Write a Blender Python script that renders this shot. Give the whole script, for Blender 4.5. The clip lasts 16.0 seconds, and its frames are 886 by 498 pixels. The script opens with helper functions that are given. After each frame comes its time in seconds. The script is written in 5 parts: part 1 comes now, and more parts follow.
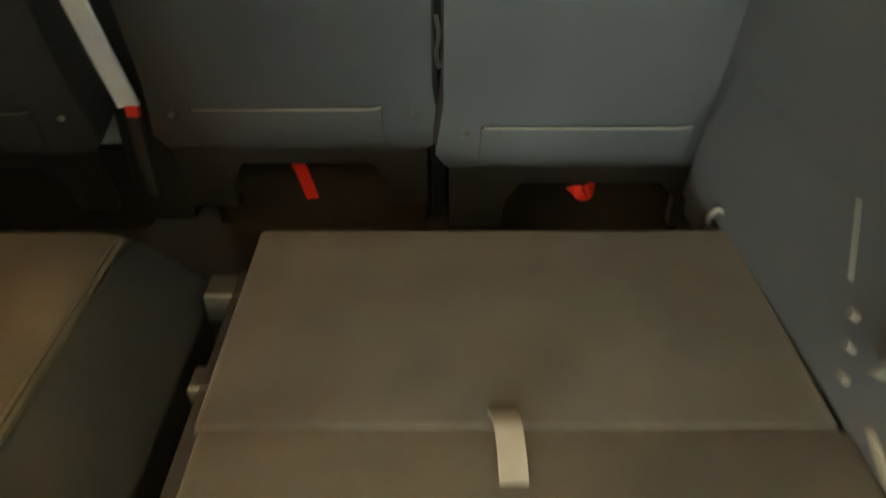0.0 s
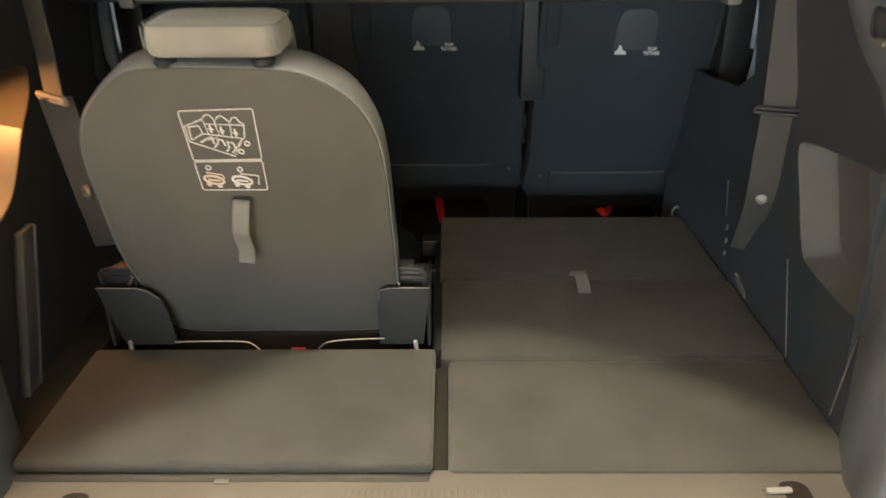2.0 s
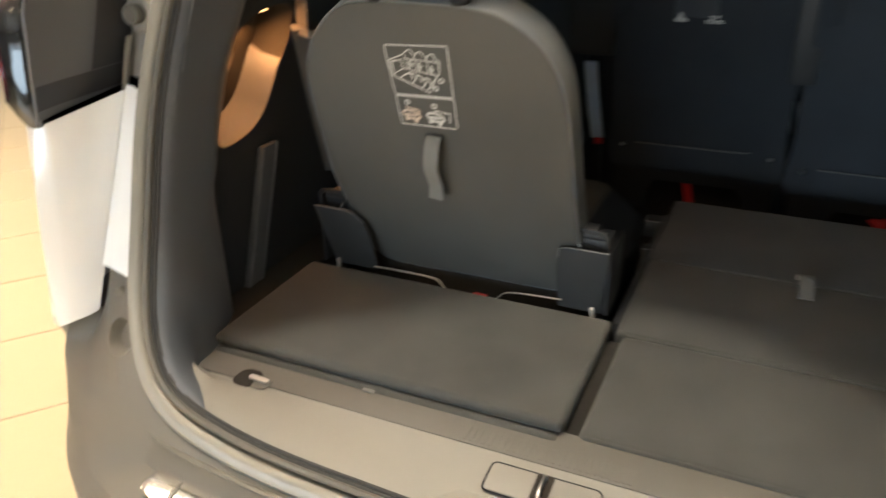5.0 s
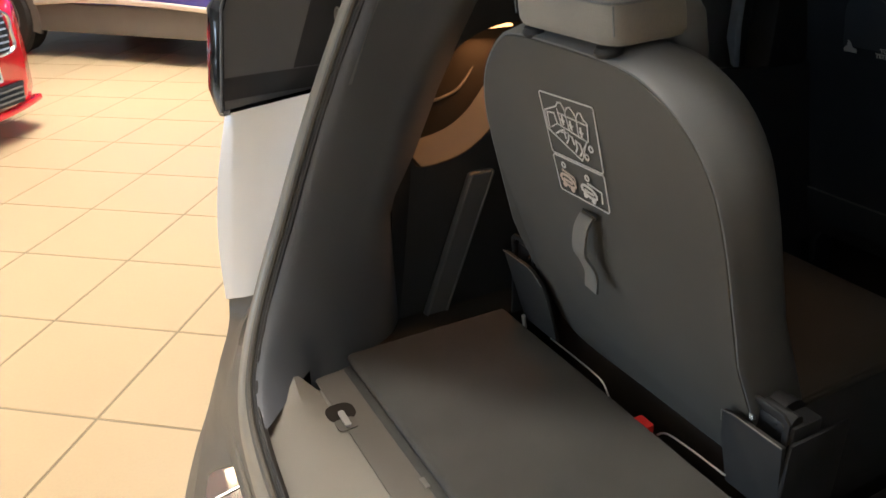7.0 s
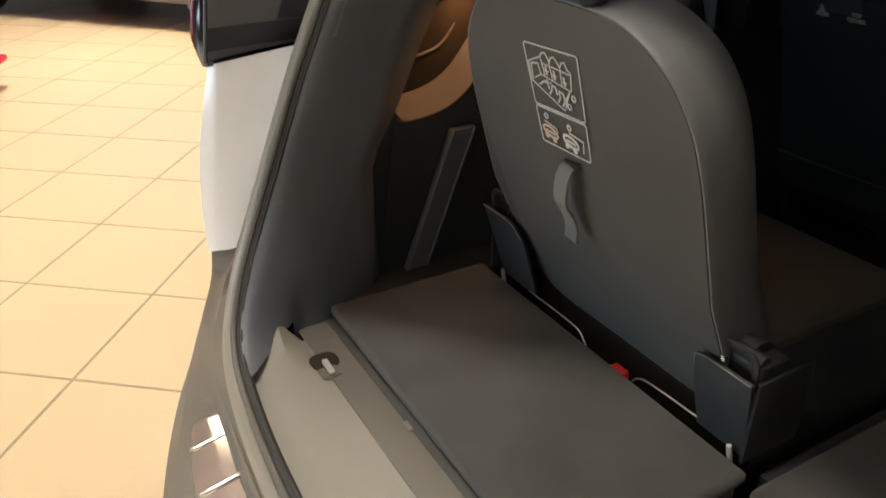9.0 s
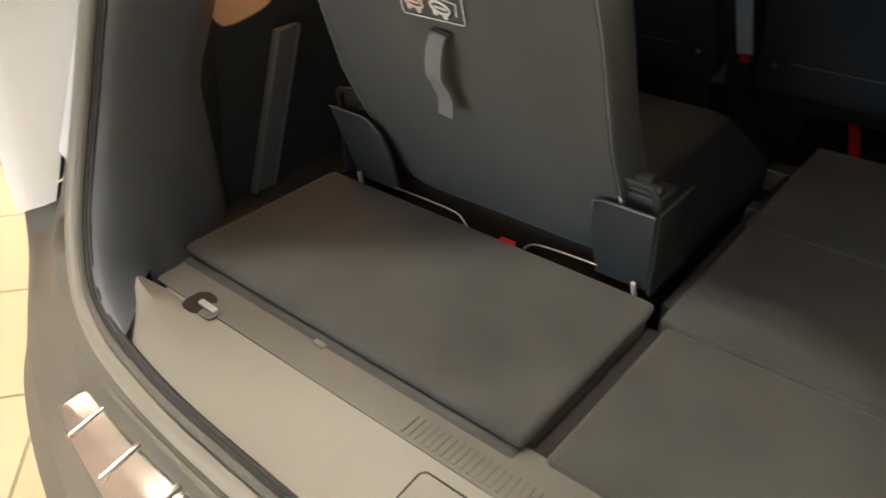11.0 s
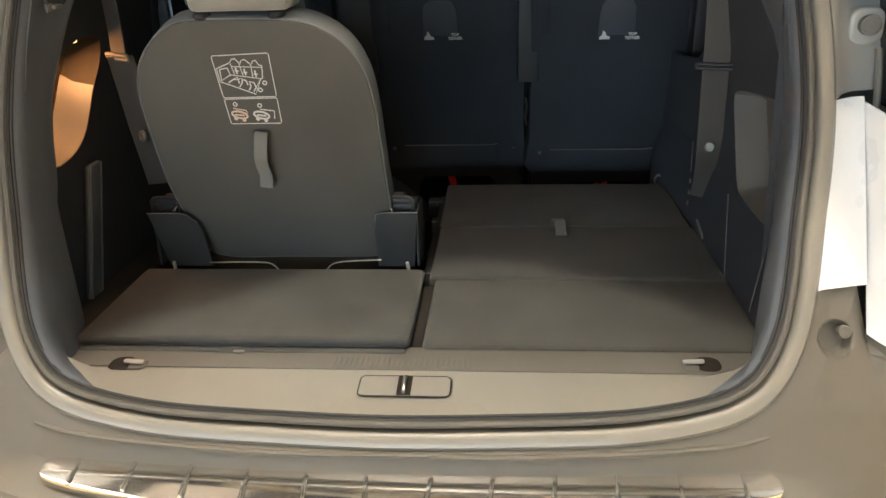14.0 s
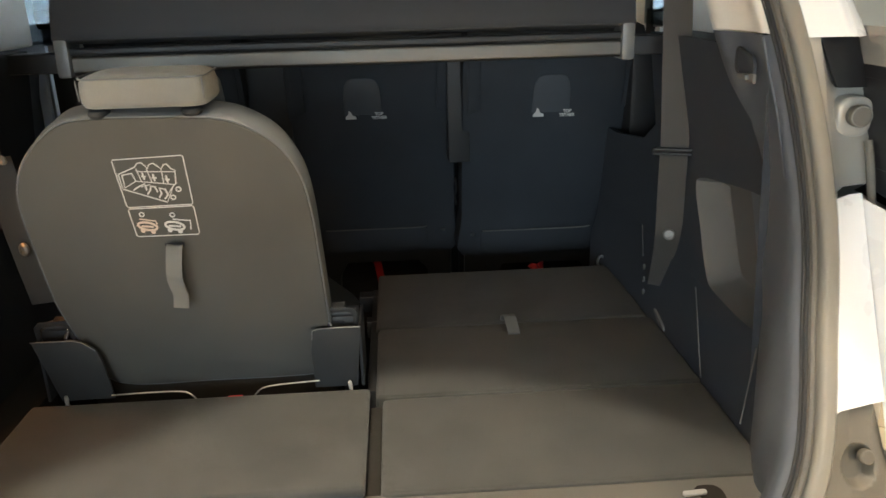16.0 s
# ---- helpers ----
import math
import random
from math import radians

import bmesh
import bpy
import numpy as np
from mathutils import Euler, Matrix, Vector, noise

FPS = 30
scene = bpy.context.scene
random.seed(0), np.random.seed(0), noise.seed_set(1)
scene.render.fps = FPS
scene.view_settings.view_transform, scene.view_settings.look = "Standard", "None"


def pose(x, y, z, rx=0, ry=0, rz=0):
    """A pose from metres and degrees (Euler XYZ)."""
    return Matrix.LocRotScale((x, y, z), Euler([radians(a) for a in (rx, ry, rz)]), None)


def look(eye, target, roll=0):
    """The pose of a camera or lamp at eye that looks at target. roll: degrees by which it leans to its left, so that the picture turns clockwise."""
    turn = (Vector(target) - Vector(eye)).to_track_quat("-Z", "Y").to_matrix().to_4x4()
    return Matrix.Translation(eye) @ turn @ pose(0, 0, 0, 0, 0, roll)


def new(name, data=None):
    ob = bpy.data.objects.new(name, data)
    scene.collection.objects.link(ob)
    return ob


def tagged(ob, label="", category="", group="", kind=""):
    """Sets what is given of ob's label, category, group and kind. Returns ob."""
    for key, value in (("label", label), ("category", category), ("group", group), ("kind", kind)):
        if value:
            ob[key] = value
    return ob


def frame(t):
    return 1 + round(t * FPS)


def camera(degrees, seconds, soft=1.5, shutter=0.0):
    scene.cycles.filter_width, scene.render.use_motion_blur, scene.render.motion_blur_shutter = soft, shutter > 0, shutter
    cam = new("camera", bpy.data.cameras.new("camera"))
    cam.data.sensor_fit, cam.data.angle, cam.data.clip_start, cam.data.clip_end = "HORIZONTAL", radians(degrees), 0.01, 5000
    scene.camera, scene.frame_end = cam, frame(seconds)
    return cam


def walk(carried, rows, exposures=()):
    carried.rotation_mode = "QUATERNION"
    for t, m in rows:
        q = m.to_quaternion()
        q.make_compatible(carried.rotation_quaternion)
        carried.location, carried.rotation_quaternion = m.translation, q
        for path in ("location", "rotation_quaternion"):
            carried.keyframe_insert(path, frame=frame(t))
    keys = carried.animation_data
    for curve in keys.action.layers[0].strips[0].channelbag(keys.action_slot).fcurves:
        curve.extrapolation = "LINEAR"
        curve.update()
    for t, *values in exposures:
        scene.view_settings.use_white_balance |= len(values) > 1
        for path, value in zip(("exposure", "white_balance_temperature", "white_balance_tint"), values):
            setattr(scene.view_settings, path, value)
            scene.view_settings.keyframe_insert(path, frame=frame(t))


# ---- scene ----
cam = camera(60.2, 16.0, soft=1.5, shutter=0.5)
PATH = [
    (0, (0.219, 0.034, 1.213), (0.224, 1.674, 0.068), 0.0),
    (0.5, (0.224, -0.223, 1.275), (0.24, 1.385, 0.085), 0.2),
    (1, (0.177, -0.401, 1.328), (0.206, 1.252, 0.203), 0.0),
    (1.5, (0.06, -0.619, 1.358), (0.088, 1.111, 0.354), -0.3),
    (2, (0.036, -0.783, 1.4), (0.018, 1.02, 0.534), -0.4),
    (2.5, (0.045, -0.957, 1.417), (0.013, 0.894, 0.658), -0.8),
    (3, (0.006, -1.03, 1.436), (-0.022, 0.839, 0.724), -0.8),
    (3.5, (-0.012, -1.054, 1.433), (-0.035, 0.817, 0.729), -1.0),
    (4, (-0.016, -1.045, 1.419), (-0.056, 0.816, 0.687), -1.4),
    (4.5, (0.071, -0.951, 1.391), (-0.203, 0.854, 0.576), -2.0),
    (5, (0.199, -0.771, 1.349), (-0.562, 0.858, 0.473), -1.3),
    (5.2, (0.213, -0.694, 1.328), (-0.723, 0.824, 0.424), -1.5),
    (7.3, (0.365, -0.34, 1.376), (-1.249, 0.465, 0.513), -1.2),
    (7.5, (0.369, -0.355, 1.389), (-1.254, 0.48, 0.572), -1.2),
    (8, (0.377, -0.35, 1.397), (-1.266, 0.47, 0.606), -1.3),
    (8.5, (0.371, -0.357, 1.373), (-1.221, 0.48, 0.499), -0.9),
    (8.7, (0.371, -0.361, 1.361), (-1.194, 0.481, 0.444), -0.5),
    (10.8, (0.29, -0.45, 1.278), (-0.871, 0.769, 0.198), -0.9),
    (11, (0.276, -0.458, 1.279), (-0.816, 0.806, 0.179), -1.4),
    (11.2, (0.278, -0.492, 1.266), (-0.739, 0.863, 0.203), -1.8),
    (11.5, (0.274, -0.529, 1.271), (-0.603, 0.934, 0.226), -2.4),
    (12, (0.252, -0.622, 1.307), (-0.429, 0.994, 0.346), -1.6),
    (12.5, (0.187, -0.714, 1.318), (-0.195, 1.049, 0.455), -1.5),
    (13, (0.162, -0.836, 1.316), (-0.055, 0.97, 0.484), -2.0),
    (13.5, (0.167, -0.974, 1.327), (-0.004, 0.849, 0.521), -2.0),
    (14, (0.161, -1.053, 1.323), (-0.003, 0.786, 0.553), -1.9),
    (14.5, (0.153, -1.048, 1.332), (-0.006, 0.802, 0.588), -1.2),
    (15, (0.114, -0.968, 1.339), (-0.026, 0.903, 0.646), 0.0),
    (15.5, (0.081, -0.883, 1.343), (0.121, 1.018, 0.721), -1.1),
    (15.6, (0.065, -0.87, 1.341), (0.133, 1.027, 0.713), -1.1),
    (16, (0.077, -0.873, 1.351), (0.18, 1.018, 0.706), -1.6),
]
EXPOSURES = [(0, 2.31, 11000, 3), (0.5, 2.01, 9000, 3), (1, 1.54, 7500, 6), (1.5, 0.85, 7800, 10), (2, 0.57, 7400, 10), (2.5, 0.36, 6900, 10), (3.5, 0.32, 6700, 10), (4.5, 0.25, 6700, 10), (5, 0.1, 6700, 10), (7.3, -0.47, 6300, 13), (8.7, -0.45, 6400, 12), (10.8, -0.08, 6500, 10), (12, 0.03, 6600, 10), (13, 0.35, 6500, 10), (14, 0.05, 6600, 10), (15, 0.14, 6700, 10), (16, 0.19, 6900, 10)]
walk(cam, [(t, look(eye, target, roll)) for t, eye, target, roll in PATH], EXPOSURES)

# ---- light ----
world = bpy.data.worlds.new("showroom_world")
scene.world = world
world.use_nodes = True
wn = world.node_tree
sky = wn.nodes.new("ShaderNodeTexSky")
sky.sky_type, sky.sun_disc, sky.sun_elevation, sky.sun_rotation = "NISHITA", False, radians(35), radians(20)
wn.links.new(sky.outputs[0], wn.nodes["Background"].inputs[0])
wn.nodes["Background"].inputs[1].default_value = 0.12


def area_lamp(name, eye, target, sx, sy, watts, colour, spread=180):
    data = bpy.data.lights.new(name, "AREA")
    data.shape, data.size, data.size_y, data.energy, data.color, data.spread = "RECTANGLE", sx, sy, watts, colour, radians(spread)
    ob = new(name, data)
    ob.matrix_world = look(eye, target)
    return ob


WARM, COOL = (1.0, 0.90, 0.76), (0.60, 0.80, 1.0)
# assumed louvred ceiling lamps, unseen, placed to fit the light: x, y, size, watts
ASSUMED_LAMPS = ((-0.12, -0.60, 0.16, 22), (-2.7, 0.10, 1.2, 66), (2.6, -1.2, 0.8, 120), (-2.0, -3.4, 0.8, 165), (1.6, -3.4, 0.8, 165), (-5.6, 0.2, 1.2, 128))
for x, y, size, watts in ASSUMED_LAMPS:
    area_lamp("assumed_lamp_light", (x, y, 3.75), (x, y, 0), size, size, watts, WARM, 95 if size > 1 else 80)
# cool fill, as from assumed windows ahead of the car and behind the camera
area_lamp("assumed_window_light", (0.0, 9.6, 2.2), (0.0, 0.0, 1.0), 9.0, 2.6, 520, COOL)
area_lamp("assumed_window_light", (-1.4, -8.8, 1.40), (0.0, 0.0, 1.1), 9.0, 1.9, 365, (0.63, 0.82, 1.0))

# ---- materials ----


def mat(name, colour, rough=0.6, metal=0.0, vary=0.15, fine=900.0, coarse=7.0, bump=0.15, bump_scale=700.0, spec=0.5, coat=0.0, sheen=0.0):
    """A surface with grain and broader unevenness in colour and gloss, and fine relief."""
    m = bpy.data.materials.new(name)
    m.use_nodes = True
    nt = m.node_tree
    b = nt.nodes["Principled BSDF"]
    tc = nt.nodes.new("ShaderNodeTexCoord")

    def noise_node(scale, detail):
        n = nt.nodes.new("ShaderNodeTexNoise")
        n.inputs["Scale"].default_value, n.inputs["Detail"].default_value = scale, detail
        nt.links.new(tc.outputs["Object"], n.inputs["Vector"])
        return n

    a, c = noise_node(fine, 2), noise_node(coarse, 4)
    mix = nt.nodes.new("ShaderNodeMath")
    mix.operation = "MULTIPLY_ADD"
    nt.links.new(a.outputs["Fac"], mix.inputs[0])
    mix.inputs[1].default_value = 0.6
    nt.links.new(c.outputs["Fac"], mix.inputs[2])
    ramp = nt.nodes.new("ShaderNodeMapRange")
    ramp.inputs["From Min"].default_value, ramp.inputs["From Max"].default_value = 0.4, 1.2
    ramp.inputs["To Min"].default_value, ramp.inputs["To Max"].default_value = 1 - vary, 1 + vary
    nt.links.new(mix.outputs[0], ramp.inputs["Value"])
    mul = nt.nodes.new("ShaderNodeVectorMath")
    mul.operation = "SCALE"
    mul.inputs[0].default_value = colour
    nt.links.new(ramp.outputs[0], mul.inputs["Scale"])
    nt.links.new(mul.outputs[0], b.inputs["Base Color"])
    rr = nt.nodes.new("ShaderNodeMapRange")
    rr.inputs["To Min"].default_value, rr.inputs["To Max"].default_value = max(0.02, rough - min(0.08, rough * 0.12)), min(1, rough + min(0.08, rough * 0.12))
    nt.links.new(c.outputs["Fac"], rr.inputs["Value"])
    nt.links.new(rr.outputs[0], b.inputs["Roughness"])
    b.inputs["Metallic"].default_value = metal
    b.inputs["Specular IOR Level"].default_value = spec
    b.inputs["Coat Weight"].default_value = coat
    b.inputs["Sheen Weight"].default_value = sheen
    if bump:
        bn = nt.nodes.new("ShaderNodeBump")
        bn.inputs["Strength"].default_value, bn.inputs["Distance"].default_value = bump, 0.001
        d = noise_node(bump_scale, 2)
        nt.links.new(d.outputs["Fac"], bn.inputs["Height"])
        nt.links.new(bn.outputs[0], b.inputs["Normal"])
    return m


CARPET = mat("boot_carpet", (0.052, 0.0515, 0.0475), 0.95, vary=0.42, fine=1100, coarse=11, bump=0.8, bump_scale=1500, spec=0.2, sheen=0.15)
BACKING = mat("seat_back_felt", (0.075, 0.072, 0.064), 0.9, vary=0.2, fine=1800, coarse=6, bump=0.5, bump_scale=1700, spec=0.25)
DARKFELT = mat("second_row_felt", (0.034, 0.0390, 0.0455), 0.95, vary=0.25, fine=1500, coarse=6, bump=0.6, bump_scale=1500, spec=0.2)
# wall moulding toned darker than the lining, its shade partly in the colour
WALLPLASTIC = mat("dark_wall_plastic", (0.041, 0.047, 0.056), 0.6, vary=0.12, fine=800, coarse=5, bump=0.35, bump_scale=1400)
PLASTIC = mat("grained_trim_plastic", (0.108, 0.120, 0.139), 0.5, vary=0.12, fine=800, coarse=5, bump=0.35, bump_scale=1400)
# left wall's copy of the wall plastic, darkened for the seat's shade
SHADEDWALL = mat("shaded_wall_plastic", (0.026, 0.028, 0.032), 0.75, vary=0.2, fine=900, coarse=6, bump=0.4, bump_scale=1400, spec=0.25)
LAMPDARK = mat("dark_lamp_plastic", (0.030, 0.030, 0.033), 0.42, vary=0.1, bump=0.05)
# dark copy of the seal rubber, holding the grooves' shade in its colour
GROOVESHADE = mat("seal_groove_shade", (0.022, 0.021, 0.020), 0.7, vary=0.2, fine=300, bump=0.2)
# lighter copy of the lining plastic: its brighter facing is put into colour
LITPILLAR = mat("lit_pillar_plastic", (0.168, 0.184, 0.208), 0.5, vary=0.1, fine=800, coarse=5, bump=0.35, bump_scale=1400)
LASHM = mat("plated_lashing_eye", (0.42, 0.42, 0.41), 0.35, 0.3, vary=0.15, bump=0.1)
BOLTM = mat("dull_bolt_steel", (0.24, 0.235, 0.22), 0.55, 1.0, vary=0.15, bump=0.1)
SILLP = mat("sill_plastic", (0.200, 0.190, 0.168), 0.5, vary=0.1, fine=900, coarse=6, bump=0.3, bump_scale=1500)
BLACKP = mat("black_plastic", (0.019, 0.0195, 0.0205), 0.5, vary=0.2, bump=0.15, spec=0.3)
COVERP = mat("hinge_cover_plastic", (0.036, 0.036, 0.036), 0.6, vary=0.12, bump=0.3, bump_scale=1400, spec=0.25)
TETHERM = mat("tether_cover_plastic", (0.052, 0.058, 0.066), 0.5, vary=0.12, bump=0.3, bump_scale=1400, spec=0.3)
RIDGEP = mat("ridge_plastic", (0.078, 0.083, 0.092), 0.5, vary=0.1, bump=0.3, bump_scale=1400)
STRIPM = mat("trim_strip_plastic", (0.10, 0.105, 0.115), 0.5, vary=0.1, bump=0.3, bump_scale=1400)
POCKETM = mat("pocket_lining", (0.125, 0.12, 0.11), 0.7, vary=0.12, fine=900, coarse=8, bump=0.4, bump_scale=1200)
GLOSSB = mat("gloss_black", (0.006, 0.006, 0.007), 0.08, vary=0.1, bump=0.0, coat=0.6)
LAMPHOUSE = mat("satin_lamp_housing", (0.115, 0.120, 0.130), 0.55, vary=0.08, bump=0.05)
CAPM = mat("smoky_end_cap", (0.125, 0.122, 0.115), 0.35, vary=0.08, bump=0.05)
BARMETAL = mat("pull_bar_metal", (0.13, 0.123, 0.112), 0.55, 1.0, vary=0.06, bump=0.05)
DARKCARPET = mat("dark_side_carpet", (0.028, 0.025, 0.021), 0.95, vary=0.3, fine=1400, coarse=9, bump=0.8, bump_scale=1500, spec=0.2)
SILLSTRIP = mat("sill_strip_plastic", (0.105, 0.098, 0.086), 0.55, vary=0.12, fine=900, coarse=6, bump=0.4, bump_scale=1500)
BLACKFAB = mat("black_cover_fabric", (0.034, 0.035, 0.038), 0.8, vary=0.15, fine=1500, coarse=5, bump=0.5, bump_scale=1500, spec=0.3)
# left pocket's lining, its unlit brown-black put into the colour
POCKETSHADE = mat("shaded_pocket_lining", (0.031, 0.027, 0.023), 0.85, vary=0.2, bump=0.3, spec=0.2)
# matte black for gaps and hollows, their shade put into the colour
SHADEBLACK = mat("matte_shade_black", (0.022, 0.018, 0.015), 0.9, vary=0.2, bump=0.3, spec=0.15)
PLATE = mat("polished_step_plate", (0.80, 0.77, 0.72), 0.11, 1.0, vary=0.06, fine=60, coarse=9, bump=0.02, bump_scale=120)
DARKVINYL = mat("dark_seat_vinyl", (0.020, 0.021, 0.023), 0.6, vary=0.15, bump=0.3, bump_scale=900)
RUBBER = mat("seal_rubber", (0.085, 0.079, 0.068), 0.6, vary=0.2, fine=300, bump=0.2)
BUMPERP = mat("bumper_plastic", (0.112, 0.100, 0.080), 0.5, vary=0.1, fine=900, coarse=4, bump=0.3, bump_scale=1600)
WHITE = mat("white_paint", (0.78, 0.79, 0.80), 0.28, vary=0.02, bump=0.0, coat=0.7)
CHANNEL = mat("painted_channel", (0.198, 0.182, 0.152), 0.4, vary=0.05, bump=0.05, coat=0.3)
# body white greyed and warmed in colour, as it looks in the channel's shade
SHADEDWHITE = mat("shaded_white_paint", (0.37, 0.35, 0.31), 0.4, vary=0.05, bump=0.03, coat=0.3)
BEIGE = mat("light_pillar_trim", (0.82, 0.79, 0.72), 0.7, vary=0.05, bump=0.3)
CHROME = mat("brushed_chrome", (0.72, 0.71, 0.69), 0.18, 1.0, vary=0.05, bump=0.05, bump_scale=300)
STEEL = mat("zinc_steel", (0.52, 0.51, 0.49), 0.32, 1.0, vary=0.12, bump=0.1)
LEATHER = mat("grey_seat_vinyl", (0.105, 0.110, 0.112), 0.55, vary=0.1, fine=700, coarse=8, bump=0.4, bump_scale=900)
HEADCLOTH = mat("headrest_cloth", (0.175, 0.170, 0.152), 0.85, vary=0.2, fine=900, coarse=20, bump=0.7, bump_scale=800, sheen=0.2)
WEBBING = mat("belt_webbing", (0.056, 0.051, 0.045), 0.7, vary=0.15, fine=1200, bump=0.6, bump_scale=1600)
STRAPM = mat("grey_strap", (0.145, 0.14, 0.127), 0.8, vary=0.2, fine=1300, bump=0.6, bump_scale=1400)
RED = mat("red_webbing", (0.62, 0.020, 0.018), 0.6, vary=0.15, fine=900, bump=0.4)
PRINT = mat("white_print", (0.55, 0.535, 0.50), 0.7, vary=0.1, bump=0.0)
PRINTRED = mat("red_print", (0.55, 0.43, 0.34), 0.7, vary=0.1, bump=0.0)
# film on the buckle stalk; on the door shut edge it paints daylight
PALE = mat("pale_film_and_daylight", (0.48, 0.60, 0.74), 0.4, vary=0.15, fine=80, bump=0.2)
TILE = mat("cream_floor_tile", (0.515, 0.402, 0.250), 0.30, vary=0.05, fine=120, coarse=1.3, bump=0.03, bump_scale=40)
GROUT = mat("tile_grout", (0.28, 0.235, 0.16), 0.8, vary=0.2, bump=0.2)
WALLP = mat("showroom_wall_paint", (0.62, 0.60, 0.56), 0.8, vary=0.05, coarse=1.0, bump=0.1)
REDPAINT = mat("red_car_paint", (0.60, 0.012, 0.018), 0.25, vary=0.03, bump=0.0, coat=0.9)
BLUEPAINT = mat("blue_car_paint", (0.050, 0.040, 0.34), 0.30, vary=0.0, bump=0.0, coat=0.9)
CLADD = mat("dull_edge_plastic", (0.095, 0.093, 0.088), 0.6, vary=0.15, bump=0.2)
CLAD = mat("grey_cladding", (0.14, 0.135, 0.125), 0.55, vary=0.1, bump=0.2)
TYRE = mat("tyre_rubber", (0.022, 0.022, 0.022), 0.75, vary=0.2, fine=200, bump=0.3)
ALLOY = mat("alloy_rim", (0.50, 0.50, 0.52), 0.3, 0.9, vary=0.1, bump=0.0)
SATIN = mat("satin_trim_metal", (0.80, 0.74, 0.66), 0.38, 0.6, vary=0.05, bump=0.0)
LAMPRED = mat("tail_lamp_red", (0.30, 0.008, 0.010), 0.08, vary=0.1, bump=0.0, coat=0.8)


def glass(name, tint, rough=0.0):
    m = bpy.data.materials.new(name)
    m.use_nodes = True
    b = m.node_tree.nodes["Principled BSDF"]
    b.inputs["Base Color"].default_value = (*tint, 1)
    b.inputs["Transmission Weight"].default_value, b.inputs["Roughness"].default_value, b.inputs["IOR"].default_value = 1.0, rough, 1.1
    return m


def glow(name, colour, strength):
    m = bpy.data.materials.new(name)
    m.use_nodes = True
    b = m.node_tree.nodes["Principled BSDF"]
    b.inputs["Base Color"].default_value = (*colour, 1)
    b.inputs["Emission Color"].default_value, b.inputs["Emission Strength"].default_value = (*colour, 1), strength
    return m


GLASS = glass("window_glass", (0.80, 0.88, 0.92))
PRIVACY = glass("privacy_glass", (0.45, 0.52, 0.55))
LAMPGLOW = glow("assumed_lamp_diffuser", (1.0, 0.85, 0.62), 6.0)
BOOTGLOW = glow("boot_lamp_lens", (1.0, 0.52, 0.20), 5.0)
DAYGLOW = glow("assumed_daylight", (0.72, 0.86, 1.0), 2.2)

# ---- mesh helpers ----


def finish(ob, material, angle=38):
    me = ob.data
    me.materials.append(material)
    for p in me.polygons:
        p.use_smooth = True
    me.set_sharp_from_angle(angle=radians(angle))
    return ob


def part(name, bm, material, parent=None, label="", angle=38):
    """Links a bmesh as one mesh object, under parent where one is given."""
    bmesh.ops.recalc_face_normals(bm, faces=bm.faces)
    me = bpy.data.meshes.new(name)
    bm.to_mesh(me)
    bm.free()
    ob = new(name, me)
    finish(ob, material, angle)
    if parent is not None:
        ob.parent = parent
        ob.matrix_parent_inverse = parent.matrix_world.inverted()
    if label:
        ob["label"] = label
    return ob


def thing(name, at, label, category, group="", kind=""):
    e = new(name)
    e.empty_display_size = 0.05
    e.location = at
    bpy.context.view_layer.update()
    return tagged(e, label, category, group, kind)


def bevel(bm, width, segments=2, angle=30):
    if width > 0:
        es = [e for e in bm.edges if len(e.link_faces) == 2 and e.calc_face_angle(0) > radians(angle)]
        bmesh.ops.bevel(bm, geom=es, offset=width, segments=segments, profile=0.6, affect="EDGES", clamp_overlap=True)
    return bm


def box(x0, x1, y0, y1, z0, z1, bev=0.0, seg=2, bm=None):
    one = bmesh.new()
    bmesh.ops.create_cube(one, size=1, matrix=Matrix.LocRotScale(((x0 + x1) / 2, (y0 + y1) / 2, (z0 + z1) / 2), None, (abs(x1 - x0), abs(y1 - y0), abs(z1 - z0))))
    bevel(one, bev, seg)
    return join(bm, one)


def join(bm, one):
    if bm is None:
        return one
    me = bpy.data.meshes.new("tmp")
    one.to_mesh(me)
    one.free()
    bm.from_mesh(me)
    bpy.data.meshes.remove(me)
    return bm


def moved(bm, m):
    bmesh.ops.transform(bm, matrix=m, verts=bm.verts)
    return bm


def loft(rings, cap=True, closed=True, bm=None):
    """Skin over rings of equally many points."""
    one = bmesh.new()
    vs = [[one.verts.new(p) for p in r] for r in rings]
    n = len(vs[0])
    for a, b in zip(vs, vs[1:]):
        for i in range(n if closed else n - 1):
            j = (i + 1) % n
            one.faces.new((a[i], a[j], b[j], b[i]))
    if cap and closed:
        one.faces.new(vs[0])
        one.faces.new(vs[-1])
    bmesh.ops.remove_doubles(one, verts=one.verts, dist=1e-6)
    return join(bm, one)


def slab(outline, place, depth, bev=0.0, seg=2, bm=None):
    """A plate: a flat outline set by place(u, v), thick along the vector depth."""
    d = Vector(depth)
    ring = [Vector(place(u, v)) for u, v in outline]
    one = loft([ring, [p + d for p in ring]])
    bmesh.ops.recalc_face_normals(one, faces=one.faces)
    bevel(one, bev, seg)
    return join(bm, one)


